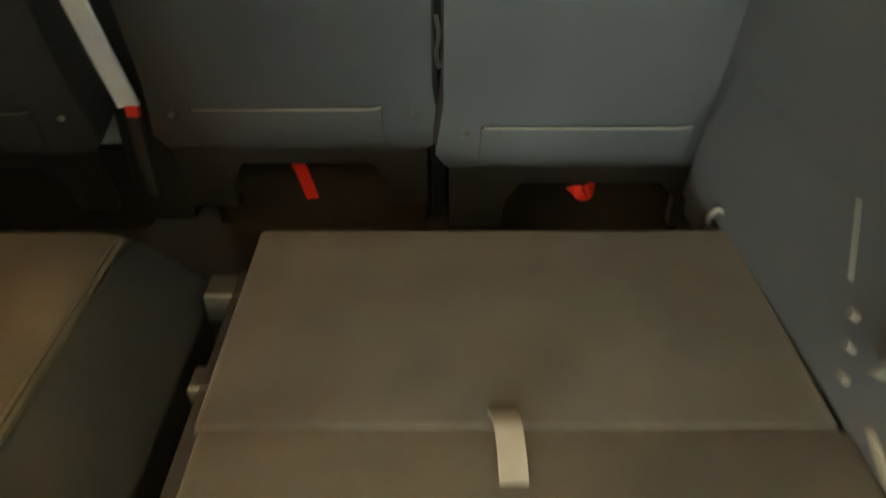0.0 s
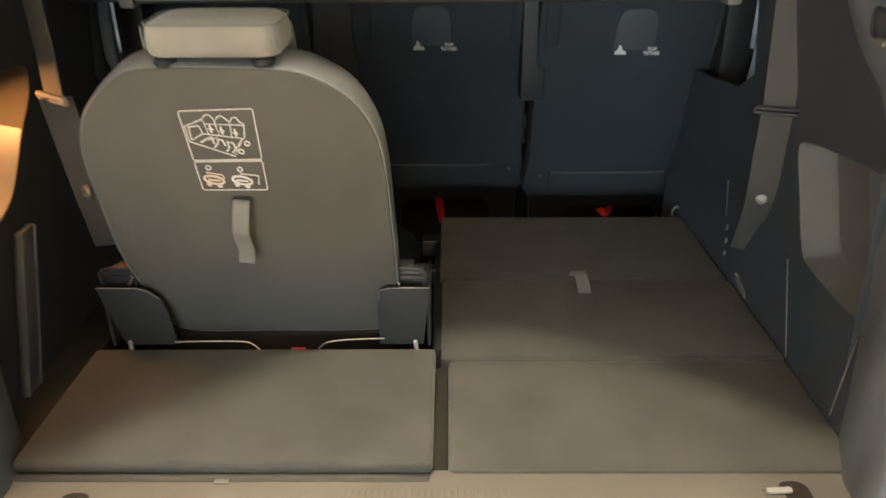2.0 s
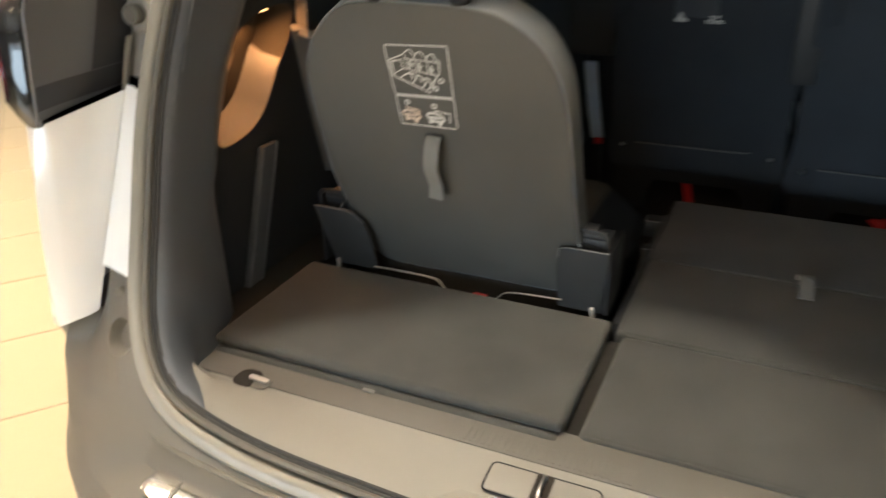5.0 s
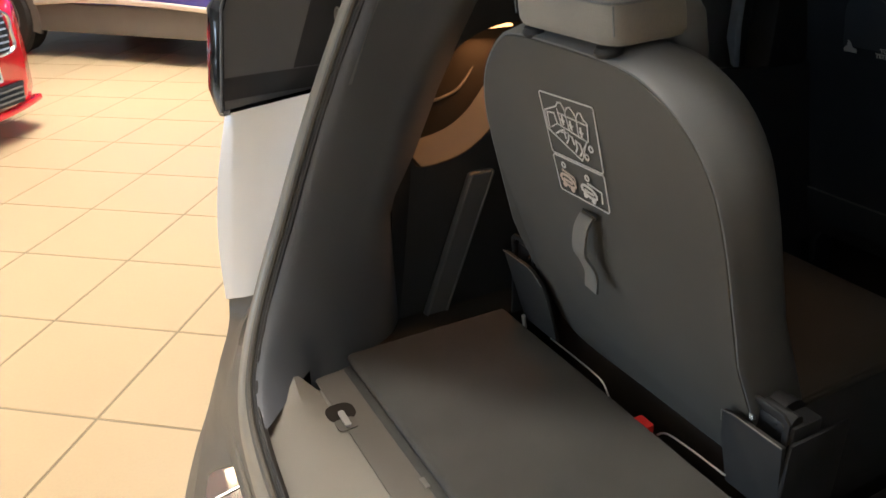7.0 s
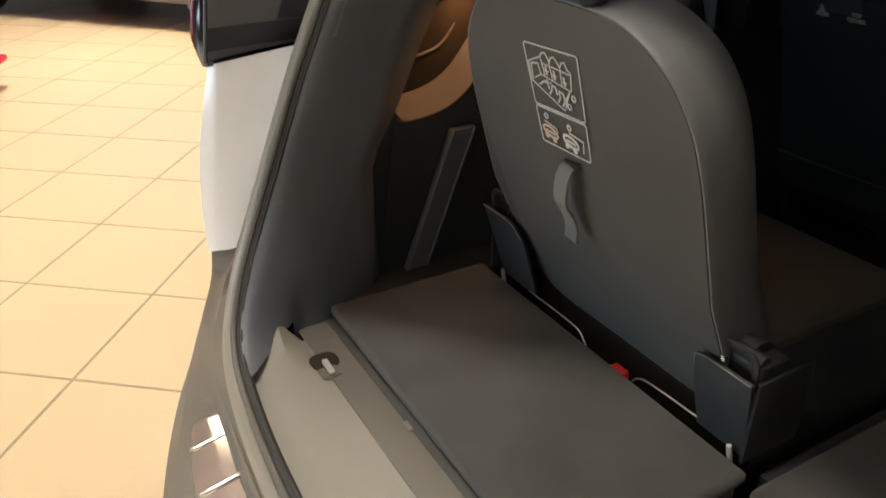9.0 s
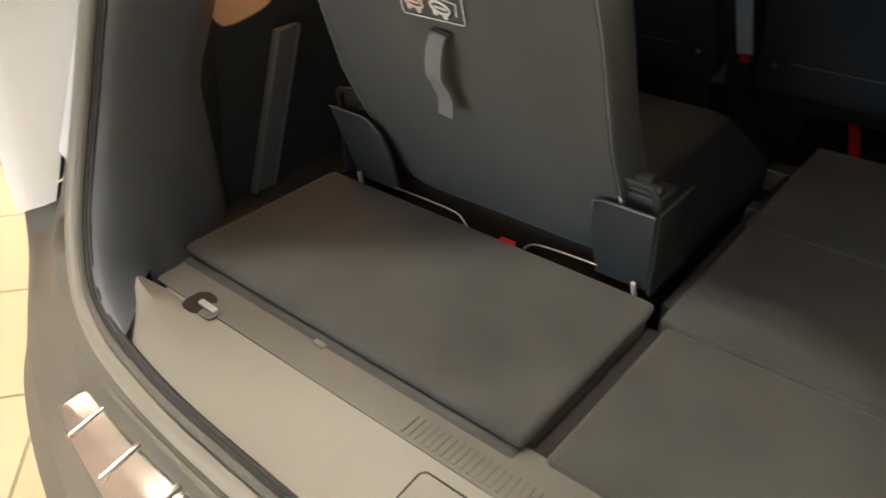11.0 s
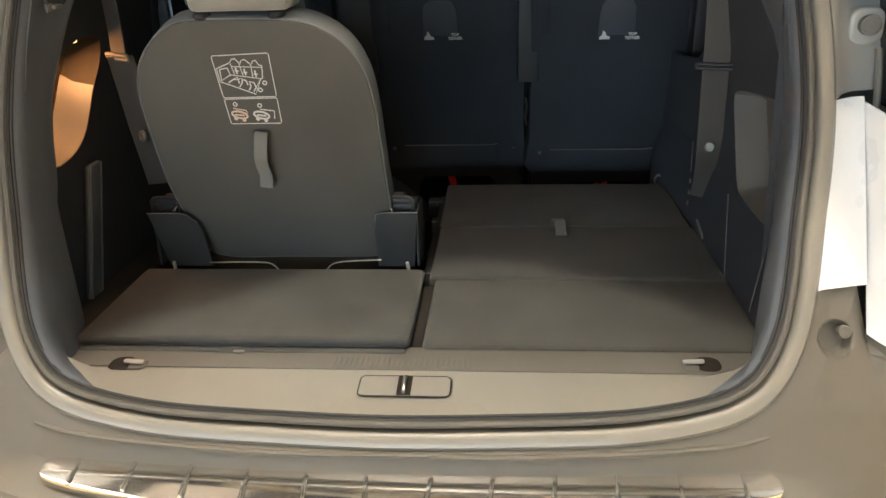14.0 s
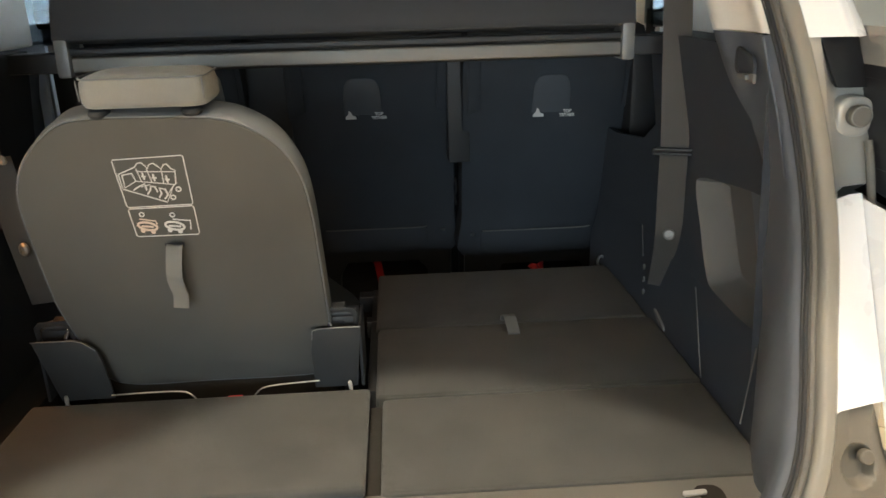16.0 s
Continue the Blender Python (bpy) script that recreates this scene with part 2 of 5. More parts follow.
def smooth_line(pts, per=6, closed=False):
    """Catmull-Rom through the points."""
    ps = [Vector(p) for p in pts]
    n = len(ps)
    out = []
    for i in range(n if closed else n - 1):
        p0 = ps[(i - 1) % n] if closed or i > 0 else ps[0] * 2 - ps[1]
        p1, p2 = ps[i], ps[(i + 1) % n]
        p3 = ps[(i + 2) % n] if closed or i + 2 < n else p2 * 2 - p1
        for k in range(per):
            t = k / per
            out.append(0.5 * ((2 * p1) + (p2 - p0) * t + (2 * p0 - 5 * p1 + 4 * p2 - p3) * t * t + (3 * p1 - p0 - 3 * p2 + p3) * t ** 3))
    if not closed:
        out.append(ps[-1])
    return out


def sweep(path, profile, up, closed=False, bm=None):
    """Carries a closed profile (side, up) along a path; up: a vector, or one for each point."""
    rings = []
    n = len(path)
    for i, p in enumerate(path):
        a = path[(i - 1) % n] if closed or i else path[0]
        b = path[(i + 1) % n] if closed or i < n - 1 else path[-1]
        t = (b - a).normalized()
        u = Vector(up[i] if isinstance(up, list) else up)
        s = t.cross(u).normalized()
        w = s.cross(t).normalized()
        rings.append([p + s * x + w * y for x, y in profile])
    if closed:
        rings.append(rings[0])
    return loft(rings, cap=not closed, bm=bm)


def circle(r, n=10, ry=None):
    return [(r * math.cos(2 * math.pi * i / n), (ry or r) * math.sin(2 * math.pi * i / n)) for i in range(n)]


def tube(path, r, n=8, up=(0.3, 0.2, 0.93), bm=None):
    return sweep([Vector(p) for p in path], circle(r, n), up, bm=bm)


def lathe(profile, origin, axis, n=20, bm=None):
    """Turns (radius, along) pairs about an axis."""
    q = Vector(axis).normalized().to_track_quat("Z", "Y").to_matrix()
    rings = [[Vector(origin) + q @ Vector((r * math.cos(2 * math.pi * i / n), r * math.sin(2 * math.pi * i / n), h)) for i in range(n)] for r, h in profile]
    return loft(rings, bm=bm)


def rounded(w, h, r, n=5):
    """A rectangle w by h about the middle, with round corners."""
    pts = []
    for cx, cy, a0 in ((w / 2 - r, h / 2 - r, 0), (-w / 2 + r, h / 2 - r, 90), (-w / 2 + r, -h / 2 + r, 180), (w / 2 - r, -h / 2 + r, 270)):
        for k in range(n + 1):
            a = radians(a0 + 90 * k / n)
            pts.append((cx + r * math.cos(a), cy + r * math.sin(a)))
    return pts


def grown(outline, d):
    """An outline (counter-clockwise) moved outwards by d."""
    n = len(outline)
    out = []
    for i in range(n):
        a, b, c = Vector(outline[i - 1]), Vector(outline[i]), Vector(outline[(i + 1) % n])
        e1, e2 = (b - a), (c - b)
        nrm = Vector((e1.y, -e1.x)).normalized() + Vector((e2.y, -e2.x)).normalized()
        nrm = nrm.normalized() if nrm.length > 1e-6 else Vector((0, 0))
        out.append((b.x + nrm.x * d, b.y + nrm.y * d))
    return out

# ---- showroom ----
ROOM = (-15.0, 9.0, -9.0, 10.0, 3.9)
floor = tagged(part("floor", box(ROOM[0], ROOM[1], ROOM[2], ROOM[3], -0.2, -0.003), GROUT), "cream tiled showroom floor with thin darker joints", "floor", kind="structure")
for nm, b in (("wall_west", (ROOM[0] - 0.2, ROOM[0], ROOM[2], ROOM[3])), ("wall_east", (ROOM[1], ROOM[1] + 0.2, ROOM[2], ROOM[3]))):
    tagged(part(nm, box(*b, -0.2, ROOM[4]), WALLP), "plain warm white painted showroom wall", "wall", kind="structure")
tagged(part("ceiling", box(ROOM[0] - 0.2, ROOM[1] + 0.2, ROOM[2] - 0.2, ROOM[3] + 0.2, ROOM[4], ROOM[4] + 0.2), WALLP), "plain white showroom ceiling", "ceiling", kind="structure")
# this window opening is unseen, added with the cool fill
wall_s = box(ROOM[0] - 0.2, ROOM[1] + 0.2, ROOM[2] - 0.2, ROOM[2], -0.2, 0.5)
box(ROOM[0] - 0.2, ROOM[1] + 0.2, ROOM[2] - 0.2, ROOM[2], 3.0, ROOM[4], bm=wall_s)
box(ROOM[0] - 0.2, -7.7, ROOM[2] - 0.2, ROOM[2], 0.5, 3.0, bm=wall_s)
box(1.7, ROOM[1] + 0.2, ROOM[2] - 0.2, ROOM[2], 0.5, 3.0, bm=wall_s)
tagged(part("wall_south", wall_s, WALLP), "white showroom wall with an assumed wide window opening", "wall", kind="structure")
tagged(part("backdrop", box(-8.5, 2.5, ROOM[2] - 0.7, ROOM[2] - 0.6, 0, 3.6), DAYGLOW), "pale blue glow outside the assumed showroom window", "backdrop", kind="structure")
wall_n = box(ROOM[0] - 0.2, ROOM[1] + 0.2, ROOM[3], ROOM[3] + 0.2, -0.2, 0.5)
box(ROOM[0] - 0.2, ROOM[1] + 0.2, ROOM[3], ROOM[3] + 0.2, 3.4, ROOM[4], bm=wall_n)
box(ROOM[0] - 0.2, -8.0, ROOM[3], ROOM[3] + 0.2, 0.5, 3.4, bm=wall_n)
box(6.5, ROOM[1] + 0.2, ROOM[3], ROOM[3] + 0.2, 0.5, 3.4, bm=wall_n)
tagged(part("wall_north", wall_n, WALLP), "white showroom wall with an assumed wide window opening", "wall", kind="structure")
tagged(part("backdrop", box(-9, 8, ROOM[3] + 0.6, ROOM[3] + 0.7, 0, 4), DAYGLOW), "pale blue glow outside the assumed showroom window", "backdrop", kind="structure")
# panels for the assumed lamps, none of them in view
for x, y, size, watts in ASSUMED_LAMPS:
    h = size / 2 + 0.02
    lamp = thing("assumed_ceiling_lamp", (x, y, ROOM[4]), "assumed square white ceiling lamp panel, unseen, glowing warm", "lamp", "showroom ceiling lamps")
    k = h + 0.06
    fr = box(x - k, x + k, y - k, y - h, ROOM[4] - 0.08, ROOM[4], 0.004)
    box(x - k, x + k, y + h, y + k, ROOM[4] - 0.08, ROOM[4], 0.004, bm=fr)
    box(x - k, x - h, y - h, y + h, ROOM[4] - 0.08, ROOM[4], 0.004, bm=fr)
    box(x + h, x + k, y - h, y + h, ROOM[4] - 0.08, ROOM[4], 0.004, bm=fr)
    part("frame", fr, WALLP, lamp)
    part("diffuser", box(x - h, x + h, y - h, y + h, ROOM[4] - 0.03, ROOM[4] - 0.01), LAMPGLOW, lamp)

# ---- the car: shell ----
CX = 0.006
SUV = thing("suv", (CX, 0.6, 0.0), "white seven-seat suv with its tailgate opening uncovered, on cream tiles", "car")


def ap_y(z):
    return -0.165 + 0.46 * (z - 0.85)


HALF = [(0.0, 0.728), (0.16, 0.732), (0.30, 0.739), (0.40, 0.755), (0.452, 0.775), (0.480, 0.803), (0.500, 0.845), (0.512, 0.90), (0.521, 0.97), (0.532, 1.05),
        (0.536, 1.12), (0.533, 1.20), (0.522, 1.29), (0.500, 1.385), (0.462, 1.48), (0.40, 1.55), (0.28, 1.585), (0.0, 1.60)]
HALF = [(x * 1.01, z - 0.002) for x, z in HALF]
ring2 = [(x, z) for x, z in HALF] + [(-x, z) for x, z in HALF[-2:0:-1]]
ring2 = [(p.x, p.y) for p in smooth_line([(x, z, 0) for x, z in ring2], 4, closed=True)]
AP_N = Vector((0, -1, 0.46)).normalized()


def ap_ring(d, e=0.0):
    """The tailgate opening's outline, d outwards in its plane and e towards the back."""
    return [Vector((CX + x, ap_y(z), z)) + AP_N * e for x, z in grown(ring2, d)]


def closed_sweep(d, e, r, n=8, bm=None):
    return sweep(ap_ring(d, e), circle(r, n), AP_N, closed=True, bm=bm)


seal = part("tailgate_seal", closed_sweep(0.001, 0.004, 0.0046), RUBBER, SUV, "grey rubber seal round the opening in a dark groove")
part("groove", closed_sweep(0.0, -0.005, 0.0080), GROOVESHADE, seal, "dark core tube standing for the seal groove's shade")
part("inner_lip", closed_sweep(-0.0075, -0.003, 0.0024), GROOVESHADE, seal)
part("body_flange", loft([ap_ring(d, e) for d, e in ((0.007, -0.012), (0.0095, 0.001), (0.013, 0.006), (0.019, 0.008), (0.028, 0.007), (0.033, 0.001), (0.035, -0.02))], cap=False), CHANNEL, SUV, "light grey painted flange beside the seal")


def body_plan(side, z, yA):
    """The plan of the car's rear corner at one height, from the opening round to the side."""
    xs = np.interp(z, [p[1] for p in HALF[4:-1]], [p[0] for p in HALF[4:-1]]) + 0.030
    lean = max(0.0, z - 1.05) * 0.30
    yc = min(yA - 0.004, -0.162) if z < 1.08 else yA - 0.012
    pts = [(xs, yA - 0.002), (xs + 0.035, yA - 0.006), (0.640 - lean * 0.5, yA * 0.35 + yc * 0.65), (0.690 - lean, yc), (0.715 - lean, yc + 0.035), (0.738 - lean, yc + 0.13), (0.765 - lean, 0.5), (0.78 - lean, 1.4), (0.77 - lean, 2.4)]
    return [Vector((CX + side * x, y, z)) for x, y in [(p.x, p.y) for p in smooth_line([(a, b, 0) for a, b in pts], 3)]]


def shut_ring(side, k):
    """One line across the painted face beside the seal, from its foot (0) to its top (1)."""
    z = 0.886 + 0.222 * k
    xs = np.interp(z, [p[1] for p in HALF[4:-1]], [p[0] for p in HALF[4:-1]]) + 0.030
    pts = [(xs, ap_y(z) - 0.002), (xs + 0.012, ap_y(z) + 0.006), (0.600, ap_y(z) + 0.018), (0.618, ap_y(z) + 0.022)]
    return [Vector((CX + side * x, y, z)) for x, y in pts]


def panel_ring(side, k):
    """One line round the painted rear corner, from its lower edge (0) to its upper edge (1)."""
    yc = -0.172 + 0.038 * k
    yi = ap_y(0.84 + 0.265 * k) + 0.022
    pts = [(0.6185, yi), (0.630, yi * 0.5 + yc * 0.5), (0.6445, yc + 0.002), (0.650, yc - 0.0035), (0.664, yc - 0.006 - 0.012 * math.sin(math.pi * k)), (0.692, yc + 0.004), (0.716, yc + 0.045), (0.738, yc + 0.15), (0.765, 0.5), (0.78, 1.4), (0.77, 2.4)]
    low, high = [0.826, 0.820, 0.8145, 0.812, 0.806, 0.80, 0.80, 0.80, 0.80, 0.80, 0.80], [1.102, 1.093, 1.083, 1.081, 1.079, 1.078, 1.078, 1.078, 1.078, 1.078, 1.078]
    return [Vector((CX + side * x, y, (1 - k) * a + k * b)) for (x, y), a, b in zip(pts, low, high)]


for side in (-1, 1):
    low = loft([panel_ring(side, k) for k in np.linspace(0.0, 1.0, 8)], cap=False, closed=False)
    part("shut_face", loft([shut_ring(side, k) for k in np.linspace(0.0, 1.0, 6)], cap=False, closed=False), WHITE, SUV, "white painted face beside the tailgate seal")
    part("quarter_panel", low, WHITE, SUV, "gloss white painted rear quarter panel")
    up = loft([body_plan(side, z, ap_y(z)) for z in np.linspace(1.285, 1.62, 8)], cap=False, closed=False)
    part("upper_pillar", up, WHITE, SUV, "gloss white painted upper rear pillar")
    # side of the body beside the lamp, below the glass
    skin = loft([body_plan(side, z, ap_y(z))[15:] for z in np.linspace(1.078, 1.285, 4)], cap=False, closed=False)
    part("lamp_surround", loft([[Vector((CX + side * x, y, z)) for x, y in ((body_plan(1, z, ap_y(z))[0].x - CX, ap_y(z) - 0.002), (0.578, ap_y(z) + 0.004), (0.592, ap_y(z) + 0.030), (0.612, ap_y(z) + 0.052), (0.640, ap_y(z) + 0.060), (0.656, ap_y(z) + 0.060))] for z in np.linspace(1.1085, 1.300, 6)], cap=False, closed=False), SHADEDWHITE, SUV, "white painted channel beside the lamp")
    part("side_skin", skin, WHITE, SUV, "gloss white painted body side")
    # tail lamp: a satin face towards the opening, and a gloss black cover round the corner
    def lamp_line(z, out=0.0):
        k = min(1.0, max(0.0, (z - 1.215) / 0.047))
        yr = -0.146 + 0.019 * (z - 1.086) / 0.139 + 0.052 * k * k
        return [(0.657 - out, ap_y(z) + 0.066), (0.655 - out, ap_y(z) + 0.035), (0.6515 - out, ap_y(z) * 0.5 + yr * 0.5), (0.648 - out, yr + 0.016), (0.646 - out, yr)]

    def lamp_face(za, zb, out, n):
        return loft([[Vector((CX + side * p.x, p.y, z - 0.018 * max(0.0, (ap_y(z) + 0.066 - p.y)) / 0.2 * (zb - z) / 0.17)) for p in smooth_line([(x, y, 0) for x, y in lamp_line(z, out)], 4)] for z in np.linspace(za, zb, n)], cap=False, closed=False)

    lampo = part("tail_lamp", lamp_face(1.100, 1.262, 0.0, 11), LAMPHOUSE, SUV, "dark grey tail lamp with a gloss black edge")
    part("shoulder", loft([[Vector((CX + side * x, y, 1.250 + 0.045 * k)) for x, y in ((0.648, ap_y(1.27) + 0.03 * (1 + k)), (0.646, ap_y(1.27) * 0.4 - 0.06 + 0.08 * k), (0.645, -0.130 + 0.12 * k), (0.70, -0.10 + 0.12 * k))] for k in (0.0, 0.35, 1.0)], cap=False, closed=False), SHADEDWHITE, lampo, "painted shoulder above the lamp")
    part("lower_band", lamp_face(1.101, 1.128, 0.0015, 4), LAMPDARK, lampo, "dark band along the lamp's foot")
    part("upper_band", lamp_face(1.234, 1.2625, 0.0015, 5), LAMPDARK, lampo, "dark band along the lamp's top")
    # face's falling-off towards the channel, painted as a dark band
    part("shade_band", loft([[Vector((CX + side * p.x, p.y, z)) for p in smooth_line([(x, y, 0) for x, y in lamp_line(z, 0.0012)], 4)[:7]] for z in np.linspace(1.129, 1.233, 6)], cap=False, closed=False), LAMPDARK, lampo, "dark band for the shaded inner side of the lamp face")
    shell = []
    for z, g in ((1.079, 0.30), (1.092, 0.62), (1.110, 1.0), (1.160, 1.04), (1.212, 1.0), (1.236, 0.72), (1.258, 0.35), (1.266, 0.15)):
        x0, y0 = lamp_line(max(z, 1.086))[-1]
        shell.append([Vector((CX + side * (x0 + dx), y0 + dy, z)) for dx, dy in ((0.0, 0.0), (0.004, -0.007 * g), (0.014 * g + 0.004, -0.012 * g), (0.034 * g + 0.006, -0.010 * g), (0.062 * g + 0.008, 0.035), (0.082 * g + 0.01, 0.13), (0.086 * g + 0.01, 0.24), (0.050, 0.24), (0.012, 0.04))])
    part("lens", loft(shell), GLOSSB, lampo, "gloss black lamp cover round the corner")
    part("lens_edge", tube([Vector((CX + side * (lamp_line(z)[-1][0] - 0.001), lamp_line(z)[-1][1] - 0.002, z)) for z in np.linspace(1.084, 1.262, 12)], 0.0022, 6), LAMPHOUSE, lampo, "bright bevelled lamp edge")
    part("red_lens", loft([[Vector((CX + side * x, y, z)) for x, y in ((0.712, -0.125), (0.738, -0.03), (0.746, -0.03), (0.722, -0.125))] for z in (1.11, 1.12, 1.20, 1.21)]), LAMPRED, lampo, "red lamp lens")
    kx, ky = CX + side * 0.632, ap_y(1.205) + 0.030
    part("bump_stop", lathe([(0.0, 0.0), (0.013, 0.0), (0.0135, 0.006), (0.0135, 0.012), (0.0120, 0.0135), (0.010, 0.0135), (0.0, 0.0135)], (kx, ky + 0.003, 1.190), (-side * 0.25, -1, 0.15), 22), BUMPERP, lampo, "round grey rubber bump stop")
    part("stop_ring", sweep([Vector((kx - side * 0.002, ky - 0.0115, 1.1915)) + Vector((math.cos(a), 0.05 * side, math.sin(a))) * 0.0125 for a in np.linspace(0, 2 * math.pi, 25)[:-1]], circle(0.0013, 6), (0, 1, 0), closed=True), SILLP, lampo, "pale ring on the bump stop")
    part("stop_housing", slab(rounded(0.046, 0.050, 0.016), lambda u, v: (kx + u, ky + 0.006, 1.188 + v), (0, 0.028, 0), 0.006, 3), SHADEDWHITE, lampo, "painted bump stop housing")
    # black wedge plate stands for the recess's shade in the painted channel
    wedge = [(0.590, 1.282), (0.606, 1.224), (0.650, 1.222), (0.646, 1.296)]
    part("hinge_recess", slab(wedge if side > 0 else wedge[::-1], lambda u, v: (CX + side * u, ap_y(v) + 0.026 + 0.25 * max(0.0, u - 0.590), v), (0, 0.008, 0), 0.002), BLACKP, lampo, "dark plate for the shaded recess above the bump stop")
    ridge = [(CX + side * 0.648, ap_y(1.160) + 0.048, 1.160), (CX + side * 0.647, ap_y(1.13) + 0.048, 1.13), (CX + side * 0.644, ap_y(1.088) + 0.050, 1.088)]
    part("ridge", tube(smooth_line(ridge, 5), 0.005), CHANNEL, lampo)

# bumper
BK = {
    "lip": [(-0.545, None, 0.885), (-0.512, None, 0.785), (-0.41, None, 0.722), (-0.20, None, 0.703), (0, None, 0.699)],
    "fold": [(-0.575, -0.128, 0.885), (-0.545, -0.200, 0.778), (-0.455, -0.230, 0.714), (-0.21, -0.243, 0.694), (0, -0.244, 0.692)],
    "ridge": [(-0.606, -0.124, 0.884), (-0.556, -0.208, 0.752), (-0.482, -0.236, 0.668), (-0.225, -0.250, 0.657), (0, -0.253, 0.655)],
    "mid": [(-0.6225, -0.132, 0.826), (-0.618, -0.203, 0.748), (-0.532, -0.248, 0.658), (-0.26, -0.302, 0.648), (0, -0.314, 0.647)],
    "edge": [(-0.650, -0.176, 0.8115), (-0.668, -0.184, 0.745), (-0.584, -0.252, 0.648), (-0.29, -0.336, 0.643), (0, -0.352, 0.642)],
    "turn": [(-0.694, -0.166, 0.800), (-0.704, -0.140, 0.730), (-0.614, -0.258, 0.616), (-0.31, -0.352, 0.610), (0, -0.368, 0.610)],
    "low": [(-0.740, -0.02, 0.80), (-0.732, -0.09, 0.56), (-0.628, -0.250, 0.50), (-0.32, -0.360, 0.49), (0, -0.380, 0.49)],
    "foot": [(-0.735, 0.02, 0.40), (-0.735, -0.07, 0.34), (-0.63, -0.29, 0.31), (-0.31, -0.35, 0.30), (0, -0.36, 0.30)],
    "under": [(-0.60, 0.05, 0.34), (-0.60, 0.05, 0.32), (-0.5, 0.0, 0.31), (-0.31, -0.05, 0.30), (0, -0.06, 0.30)],
}


def full_line(pts):
    pts = [(x, (ap_y(z) if y is None else y), z) for x, y, z in pts]
    pts = pts + [(-x, y, z) for x, y, z in pts[-2::-1]]
    return [Vector((CX + p.x, p.y, p.z)) for p in smooth_line(pts, 9)]


def dent(bm, centre, inward, r, depth):
    """Presses a round recess into a mesh."""
    c, n = Vector(centre), Vector(inward).normalized()
    for cuts in (3, 2):
        near = [e for e in bm.edges if all((v.co - c).length < r * 2.6 + e.calc_length() * 0.6 for v in e.verts)]
        bmesh.ops.subdivide_edges(bm, edges=near, cuts=cuts, use_grid_fill=True)
    for v in bm.verts:
        q = v.co - c
        d = (q - n * q.dot(n)).length / r
        if d < 1 and q.length < r * 2:
            v.co += n * depth * min(1.0, (1 - d) * 3.2)


STOPS = ((-1, -0.549, 0.811, -0.568, 0.858, -0.144), (1, CX + 0.574, 0.828, CX + 0.590, 0.869, -0.1285))
bump_bm = loft([full_line(BK[k]) for k in ("lip", "fold", "ridge", "mid", "edge", "turn", "low", "foot", "under")], cap=False, closed=False)
for side, hx, hz, cx, cz, cy in STOPS:
    dent(bump_bm, (hx, -0.166, hz), (-side * 0.05, 1, -0.35), 0.025, 0.016)
bumper = part("bumper", bump_bm, BUMPERP, SUV, "dark grey grained plastic rear bumper", 20)
bead = full_line(BK["fold"])[16:-16]
part("ridge", tube([p - Vector((0, -0.3, 1)) * 0.006 * max(0.0, 1 - min(k, len(bead) - 1 - k) / 5) for k, p in enumerate(bead)], 0.0042, 8, up=(0, -0.9, 0.3)), BUMPERP, bumper, "raised rounded ridge along the bumper")


def bump_z(y):
    return 0.656 - 0.13 * (-y - 0.253)


plate_out = [(p.x + 0.014, p.y) for p in smooth_line([(-0.487, -0.262, 0), (-0.484, -0.240, 0), (-0.470, -0.229, 0), (-0.43, -0.230, 0), (-0.25, -0.241, 0), (0, -0.248, 0), (0.25, -0.241, 0), (0.43, -0.230, 0), (0.470, -0.229, 0), (0.484, -0.240, 0), (0.487, -0.262, 0), (0.470, -0.274, 0), (0.40, -0.291, 0), (0.22, -0.318, 0), (0, -0.330, 0), (-0.22, -0.318, 0), (-0.40, -0.291, 0), (-0.470, -0.274, 0)], 4, closed=True)]
step = part("step_plate", slab(plate_out, lambda u, v: (CX + u, v, bump_z(v) + 0.010 + 0.012 * u * u), (0, 0, -0.014), 0.003), PLATE, bumper, "polished metal loading edge plate")
for i in range(12):
    x = -0.424 + 0.08 * i
    zz = bump_z(-0.285) + 0.0105 + 0.012 * x * x
    rib = slab(rounded(0.0065, 0.058, 0.0030), lambda u, v: (CX + x + u - 0.10 * v * (1 if x < 0 else -1), -0.285 + 0.16 * x * x + v, zz - 0.1 * (-v)), (0, 0, 0.0055), 0.002)
    part("rib", rib, CHROME, step)
for side, hx, hz, cx, cz, cy in STOPS:
    part("rubber_stop", lathe([(0.0, -0.006), (0.009, -0.006), (0.009, 0.001), (0.0075, 0.0025), (0.0, 0.0025)], (hx + 0.012, -0.158, hz + 0.006), (side * 0.05, -1, 0.35), 16), BUMPERP, bumper, "small round rubber stop in a recess")
    part("cap", lathe([(0.011, -0.004), (0.0105, 0.0015), (0.0095, 0.0024), (0.0, 0.0018)], (cx, cy, cz), (side * 0.05, -1, 0.10), 18), BUMPERP, bumper, "round blanking cap")

# shell: underbody, roof, sides ahead of the boot
part("floor_pan", box(CX - 0.70, CX + 0.70, 0.02, 2.6, 0.34, 0.50, 0.01), SHADEBLACK, SUV)
part("rear_crossmember", box(CX - 0.60, CX + 0.60, -0.20, 0.018, 0.42, 0.46, 0.005), BLACKP, SUV)
